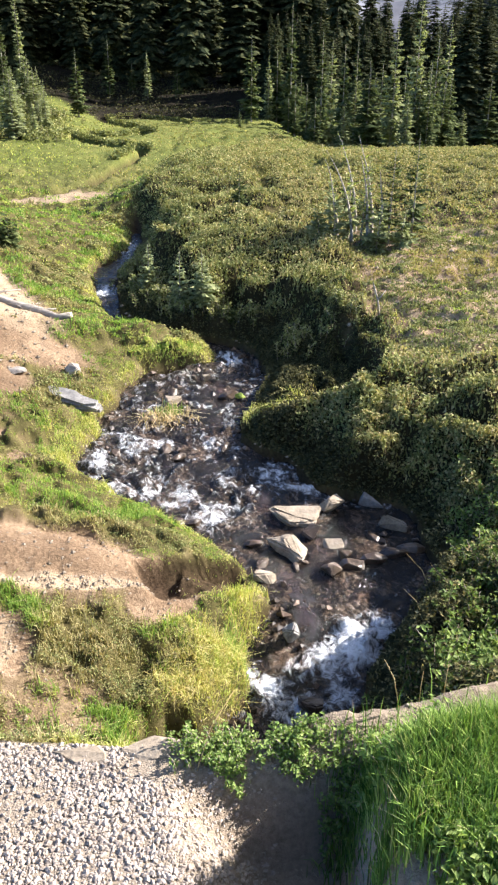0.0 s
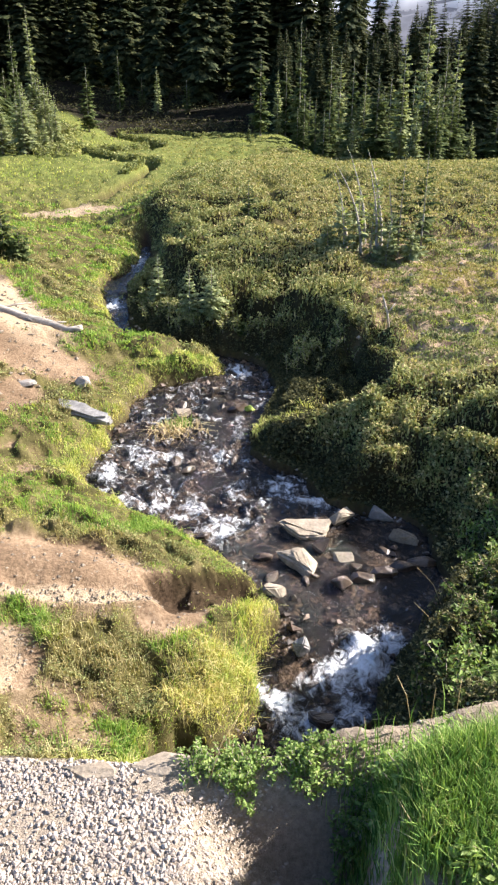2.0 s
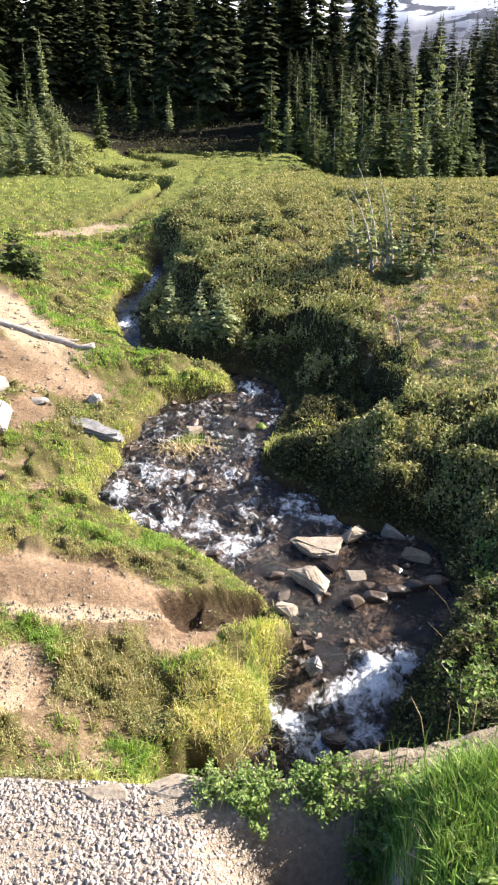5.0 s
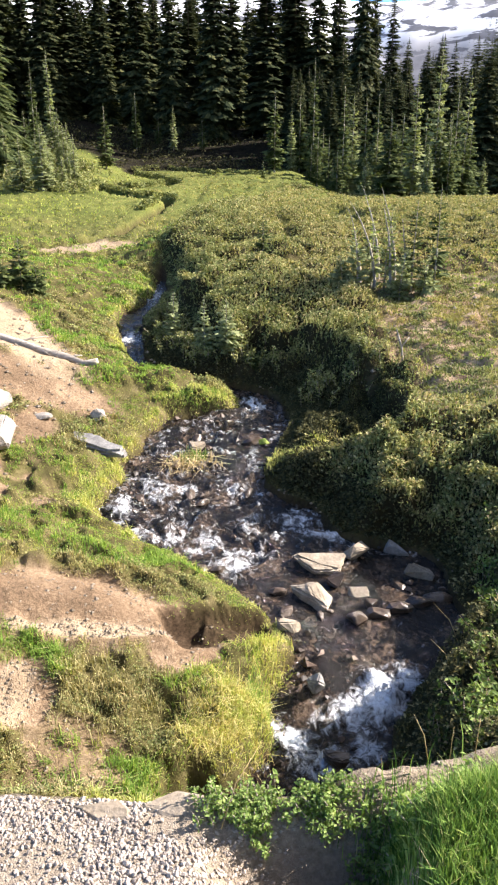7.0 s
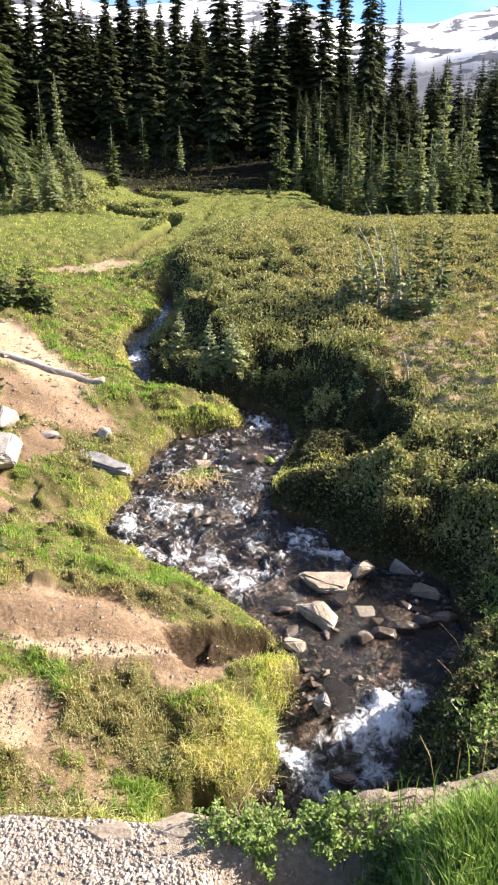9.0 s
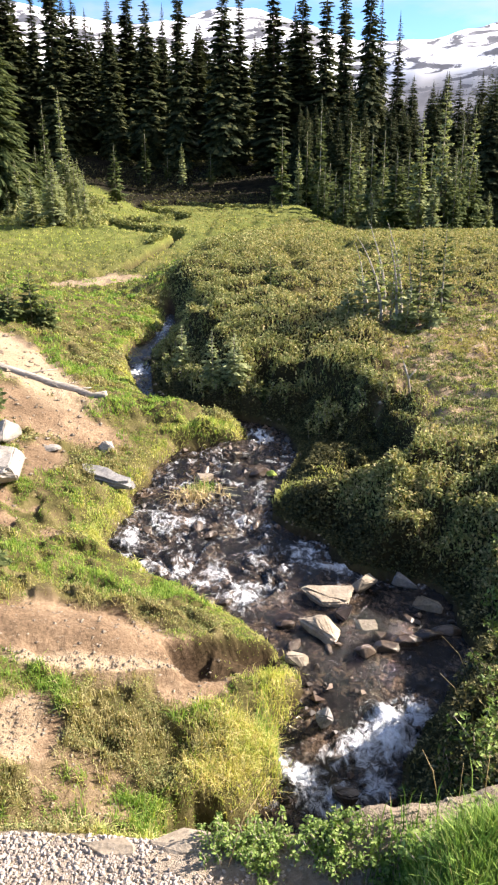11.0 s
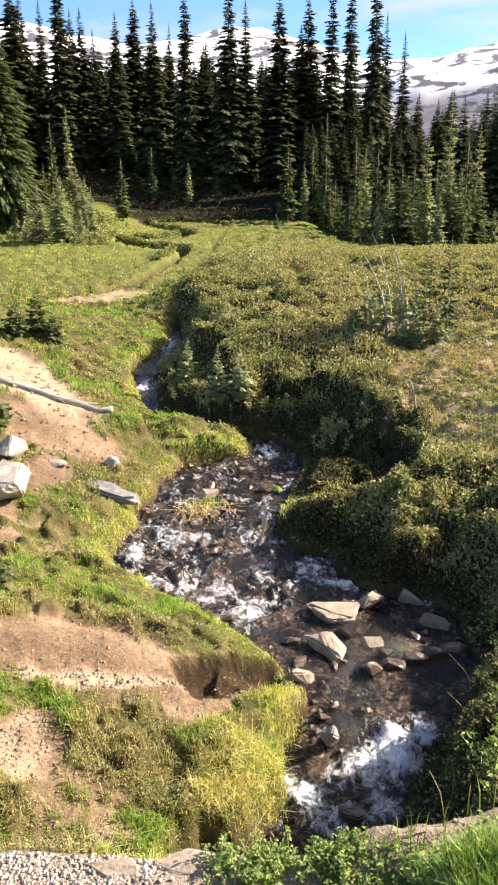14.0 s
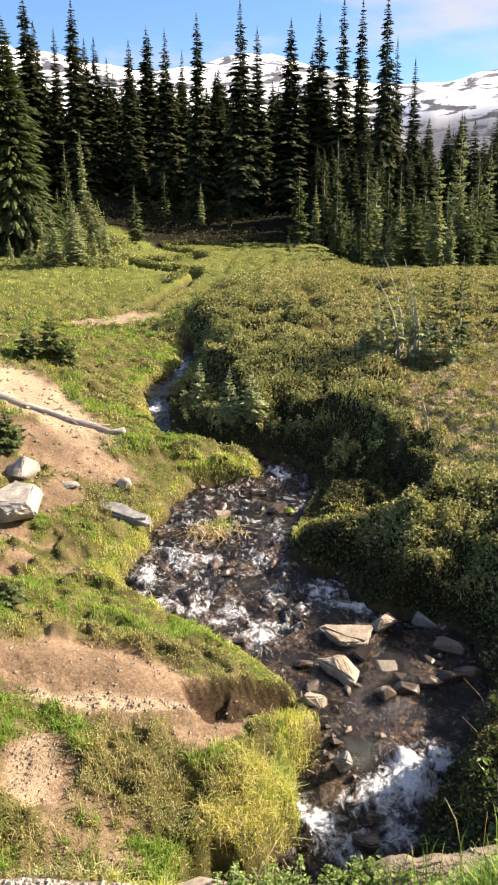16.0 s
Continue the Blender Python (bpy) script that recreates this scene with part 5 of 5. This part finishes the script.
def trailside():
    label = "tall lush green grass clump beside the trail"
    for n, (x, y, rx, ry, count, h) in enumerate([(.40, 1.46, .10, .12, 2400, .09), (.50, 1.38, .13, .14, 3400, .13), (.66, 1.40, .16, .16, 4200, .14), (.85, 1.44, .20, .18, 3600, .14), (.60, 1.52, .22, .10, 2800, .10), (.45, 1.26, .10, .10, 1700, .11), (.58, 1.20, .14, .12, 2600, .12), (.74, 1.18, .14, .12, 2200, .12), (.40, 1.14, .12, .08, 1500, .10), (.54, 1.08, .14, .07, 1500, .10)]):
        ob = tuft("grass_clump", label, CLUMP, x, y, rx, ry, count, .45 * h, h, .0036, 301 + n, .42, group="grass clumps at the trail")
        rnd = np.random.RandomState(900 + n)
        px, py = rnd.normal(0, .06, 24), rnd.normal(0, .05, 24)
        at = ob.matrix_basis.translation
        blades("dead_foliage", "dry straw blades", STRAW, px, py, ground_z(at.x + px, at.y + py) - at.z, rnd.uniform(.05, .11, 24), np.full(24, .0024), rnd, .6, parent=ob)
    # straw lying in the shaded hollow
    tuft("dead_grass", "flattened dry straw in the shaded hollow", STRAW, .26, 1.16, .18, .06, 160, .03, .07, .0024, 320, 1.4)
    g = "leafy plants at the trail"
    for n, (label, x, y, rx, ry, h, stems, leaf) in enumerate([
            ("low leafy green plant at the trail's edge", -.01, 1.57, .09, .06, .055, 90, .009), ("low leafy green plant at the trail's edge", .03, 1.53, .05, .04, .045, 40, .009),
            ("low leafy green plant at the trail's edge", .20, 1.58, .07, .06, .06, 84, .010), ("low leafy green plant beside tall grass", .33, 1.53, .08, .07, .06, 60, .010),
            ("low leafy green plant among tall grass", .44, 1.42, .10, .08, .11, 22, .015), ("low broad-leaved plant in front of tall grass", .50, 1.04, .10, .05, .06, 46, .017),
            ("low broad-leaved plant in front of tall grass", .62, 1.06, .12, .06, .07, 46, .017)]):
        leafy_plant("leafy_plant", label, LEAF, x, y, rx, ry, h, stems, 311 + n, leaf, group=g)
    g = "willow shrubs on the bank"
    for n, (x, y, h, stems) in enumerate([(1.06, 2.44, .15, 80), (.90, 2.34, .12, 70), (1.26, 2.80, .13, 90), (1.46, 3.14, .14, 100), (1.60, 3.42, .16, 90), (1.70, 3.68, .17, 80), (1.24, 2.50, .18, 90), (1.62, 2.98, .18, 90), (1.54, 3.76, .12, 60)]):
        leafy_plant("willow_shrub", "low leafy willow shrub on the stream bank", LEAF if n % 4 == 0 else LEAF_DARK, x, y, .28, .28, h, stems, 330 + n, .021, "shrub", g)
    g = "low bushes at the stream"
    for n, (x, y, h) in enumerate([(-.80, 8.05, .12), (-.66, 7.75, .14), (-.52, 7.45, .14), (-.36, 7.12, .12), (.02, 6.98, .14), (.24, 6.86, .10), (-.92, 8.5, .12), (.62, 6.3, .16), (1.0, 6.35, .14)]):
        leafy_plant("low_bush", "low olive-green leafy bush above the stream", HEATHER, x, y, .18, .16, h, 44, 500 + n, .02, "bush", g)
    g = "green bushes at the meadow's side"
    rnd = random.Random(31)
    for n in range(30):
        x, y = rnd.uniform(-10.5, -4.6), rnd.uniform(22, 35)
        if x > -.19 * y:
            continue
        leafy_plant("bush", "light green leafy bush at the meadow's side", HEATHER if n % 3 else LEAF_DARK, x, y, .8, .7, rnd.uniform(.25, .6), 34, 360 + n, .055, "bush", g)
    # straw-coloured tufts by and in the water
    label = "sunlit golden and green grass tuft hanging over the water"
    for n, (x, y, rx, ry, gold, green) in enumerate([(-.20, 2.70, .10, .09, 520, 120), (-.09, 2.76, .11, .10, 600, 140), (.02, 2.85, .11, .12, 460, 220), (.09, 3.02, .09, .14, 220, 460),
                                                     (-.06, 2.92, .10, .10, 420, 160), (.11, 3.22, .10, .14, 260, 420)]):
        ob = tuft("yellow_tuft", label, GOLD, x, y, rx, ry, gold, .02, .065, .0032, 341 + 20 * n, 1.6, group="golden tufts", part_name="golden_foliage")
        rnd = np.random.RandomState(700 + n)
        px, py = rnd.normal(0, rx / 2, green), rnd.normal(0, ry / 2, green)
        blades("green_foliage", "fresh green blades", LUSH if n == 3 else GRASS, px, py, ground_z(x + px, y + py) - ob.matrix_basis.translation.z, rnd.uniform(.03, .085, green), np.full(green, .0034), rnd, .8, parent=ob)
    tuft("yellow_tuft", "pale yellow grass tuft at the foot of the shaded bank", MOSS, .34, 5.30, .26, .16, 800, .03, .08, .006, 343, 1.0)
    tuft("straw_island", "heap of dead straw caught on a gravel bar in the stream", STRAW, -.40, 5.38, .17, .11, 300, .06, .16, .007, 344, 1.6, lift=.08)
    tuft("island_grass", "green grass on the small gravel bar in the stream", LUSH, -.38, 5.46, .10, .08, 260, .05, .12, .006, 345, .8, lift=.09)
    for n, (x, y) in enumerate([(-.42, 6.32), (-.25, 6.38), (-.1, 6.42), (-.6, 6.3)]):
        tuft("spit_grass", "yellow-green grass on the spit between two channels", MOSS, x, y, .22, .12, 420, .018, .04, .006, 350 + n, 1.3)
    # bleached forked stick standing in the heather
    ob = thing("dead_stick", 1.30, 6.26, "bleached forked stick standing in the heather", "stick")
    bm = bmesh.new()
    tube(bm, [(0, 0, -.02), (-.02, 0, .12), (-.07, 0, .27)], [.010, .008, .004], 6)
    tube(bm, [(-.02, 0, .12), (.04, .01, .20)], [.007, .003], 6)
    part("stem", finish(bm, "stem", PALE_BARK), ob)
    # dead stalks and bare twigs
    for n, (x, y, h, lean, turn) in enumerate([(-.06, 1.52, .20, .6, 35), (.0, 1.62, .12, -.1, 80), (-.16, 1.75, .22, -.8, 10), (.50, 1.70, .15, -.35, -20), (.56, 1.72, .11, .05, 50), (.62, 1.70, .13, .02, 0), (-.7, 2.0, .16, .5, 40), (.66, 2.30, .2, -.5, 20), (.72, 2.35, .16, -.3, -30), (.92, 2.9, .2, -.6, 10), (1.0, 3.1, .2, -.7, -20), (1.15, 3.4, .16, -.5, 0)]):
        ob = thing("dead_stalk", x, y, "thin dry stalk beside the trail", "stalk", "dry stalks", turn=turn)
        bm = bmesh.new()
        tube(bm, [(0, 0, -.01), (lean * h * .4, 0, h * .6), (lean * h, 0, h)], [.0013, .0011, .0006], 5)
        part("stem", finish(bm, "stem", STRAW), ob)


trailside()


# ---- gravel --------------------------------------------------------------
def gravel():
    rnd = np.random.RandomState(12)
    host = bpy.data.objects["ground"]
    n = 60000
    x, y = rnd.uniform(-1.5, .35, n), rnd.uniform(.3, 1.7, n) ** .7 * 1.7 ** .3
    d, p, path, wet_shade, far = zones(x, y)
    keep = (rnd.rand(n) < ramp(x, -1.6, -.9) * ramp(y, .35, 1.0) * path * ramp(-(x + .35 * (y - 1.2)), -.28, -.02) * (1 - blob(x, y, -.10, 1.56, .17, .07, 8)) * (1 - .8 * blob(x, y, -.5, 1.42, .12, .07, 0))) & (y < trail_edge(x) + .02)
    x, y = x[keep], y[keep]
    n = len(x)
    s = .0024 + .0062 * rnd.rand(n) ** 3
    base = np.array([[1, 0, 0], [-1, 0, 0], [0, 1, 0], [0, -1, 0], [0, 0, 1], [0, 0, -1.0], [.6, .6, .5], [-.6, -.6, .5]])
    tri = np.array([[6, 4, 0], [6, 2, 4], [6, 0, 2], [7, 4, 1], [7, 3, 4], [7, 1, 3], [4, 2, 1], [4, 3, 0], [5, 2, 0], [5, 1, 2], [5, 3, 1], [5, 0, 3]])
    v = base[None] * rnd.uniform(.55, 1.25, (n, 8, 3)) * s[:, None, None] * np.array([1.2, 1.0, .75])
    a = rnd.uniform(0, 6.28, n)
    c, q = np.cos(a)[:, None], np.sin(a)[:, None]
    v = np.stack([v[..., 0] * c - v[..., 1] * q + x[:, None], v[..., 0] * q + v[..., 1] * c + y[:, None], v[..., 2] + (ground_z(x, y) + s * .35)[:, None]], 2)
    f = (tri[None] + (np.arange(n) * 8)[:, None, None]).reshape(-1, 3)
    tagged(new("gravel", mesh_fast("gravel", v.reshape(-1, 3), f, GRAVEL)), "pale crushed gravel on the trail", "gravel", kind="stuff")
    kinds = [rock_mesh(400 + k, GRAVEL, (.023, .019, .015), 16, True) for k in range(6)]
    for k in range(240):
        px, py = rnd.uniform(-.75, .1), rnd.uniform(1.05, 1.6)
        if px + .35 * (py - 1.2) > .05:
            px -= .3
        ob = new("gravel_stone", kinds[k % 6])
        sc = rnd.uniform(.4, .8)
        ob.parent = host
        ob.matrix_basis = pose(px, py, float(ground_z(px, py)) + .004 * sc, *rnd.uniform(0, 360, 3)) @ Matrix.Diagonal((sc, sc, sc, 1))


gravel()


def pebbles():
    """Pebbles and clods strewn over the bare earth of the bank."""
    rnd = np.random.RandomState(14)
    x, y, r, _ = strewn(120000, 1.1, 9, 15, 24)
    e, p = bare_earth(x, y), pale_earth(x, y)
    dl, dr = shore(x, y)
    keep = (rnd.rand(len(x)) < .12 * e + .9 * p * (y < 4) + .10 * ramp(-np.minimum(np.abs(dl), np.abs(dr)), -.10, -.02) + .30 * ((y < 1.72) & (x > -.1) & (x < .55))) & ((np.maximum(dl, dr) > -.02) | (y < 1.72))
    x, y, r = x[keep], y[keep], r[keep]
    n = len(x)
    s = (.0010 + .0026 * rnd.rand(n) ** 3) * r
    base = np.array([[1, 0, 0], [-1, 0, 0], [0, 1, 0], [0, -1, 0], [0, 0, 1], [0, 0, -1.0]])
    tri = np.array([[0, 2, 4], [2, 1, 4], [1, 3, 4], [3, 0, 4], [2, 0, 5], [1, 2, 5], [3, 1, 5], [0, 3, 5]])
    v = base[None] * rnd.uniform(.5, 1.2, (n, 6, 3)) * s[:, None, None] * np.array([1.2, 1.0, .8]) + np.stack([x, y, ground_z(x, y) + .3 * s], 1)[:, None]
    f = (tri[None] + (np.arange(n) * 6)[:, None, None]).reshape(-1, 3)
    tagged(new("pebbles", mesh_fast("pebbles", v.reshape(-1, 3), f, TAN_ROCK)), "small tan pebbles and clods on bare earth", "pebbles", kind="stuff")


pebbles()


def wet_shingle():
    """Small dark and rusty stones standing out of the shallow riffles, too many to count."""
    rnd = np.random.RandomState(19)
    n = 1500
    y = np.where(rnd.rand(n) < .75, rnd.uniform(4.15, 6.6, n), rnd.uniform(2.6, 4.2, n))
    l, q = np.interp(y, LEFT_Y, LEFT_X), np.interp(y, RIGHT_Y, RIGHT_X)
    x = l + (q - l) * rnd.rand(n)
    edge = np.minimum(x - l, q - x)
    keep = rnd.rand(n) < .6 * ramp(fbm(x, y, .3, 91), .48, .66) + .6 * ramp(-edge, -.12, -.02)
    x, y = x[keep], y[keep]
    n = len(x)
    s = .006 + .026 * rnd.rand(n) ** 3
    base = np.array([[1, 0, 0], [-1, 0, 0], [0, 1, 0], [0, -1, 0], [.3, .2, 1], [-.3, -.2, .9], [0, 0, -1.0]])
    tri = np.array([[0, 2, 4], [2, 1, 5], [2, 5, 4], [1, 3, 5], [3, 0, 4], [3, 4, 5], [2, 0, 6], [1, 2, 6], [3, 1, 6], [0, 3, 6]])
    v = base[None] * rnd.uniform(.5, 1.2, (n, 7, 3)) * s[:, None, None] * np.array([1.3, 1.0, .8])
    a = rnd.uniform(0, 6.28, n)
    c, k = np.cos(a)[:, None], np.sin(a)[:, None]
    v = np.stack([v[..., 0] * c - v[..., 1] * k + x[:, None], v[..., 0] * k + v[..., 1] * c + y[:, None], v[..., 2] + (water_z(y) - .006 + .15 * s)[:, None]], 2)
    f = (tri[None] + (np.arange(n) * 7)[:, None, None]).reshape(-1, 3)
    tagged(new("wet_shingle", mesh_fast("wet_shingle", v.reshape(-1, 3), f, WET_SHINGLE)), "small dark and rusty wet stones in the riffle", "stones", kind="stuff")


wet_shingle()
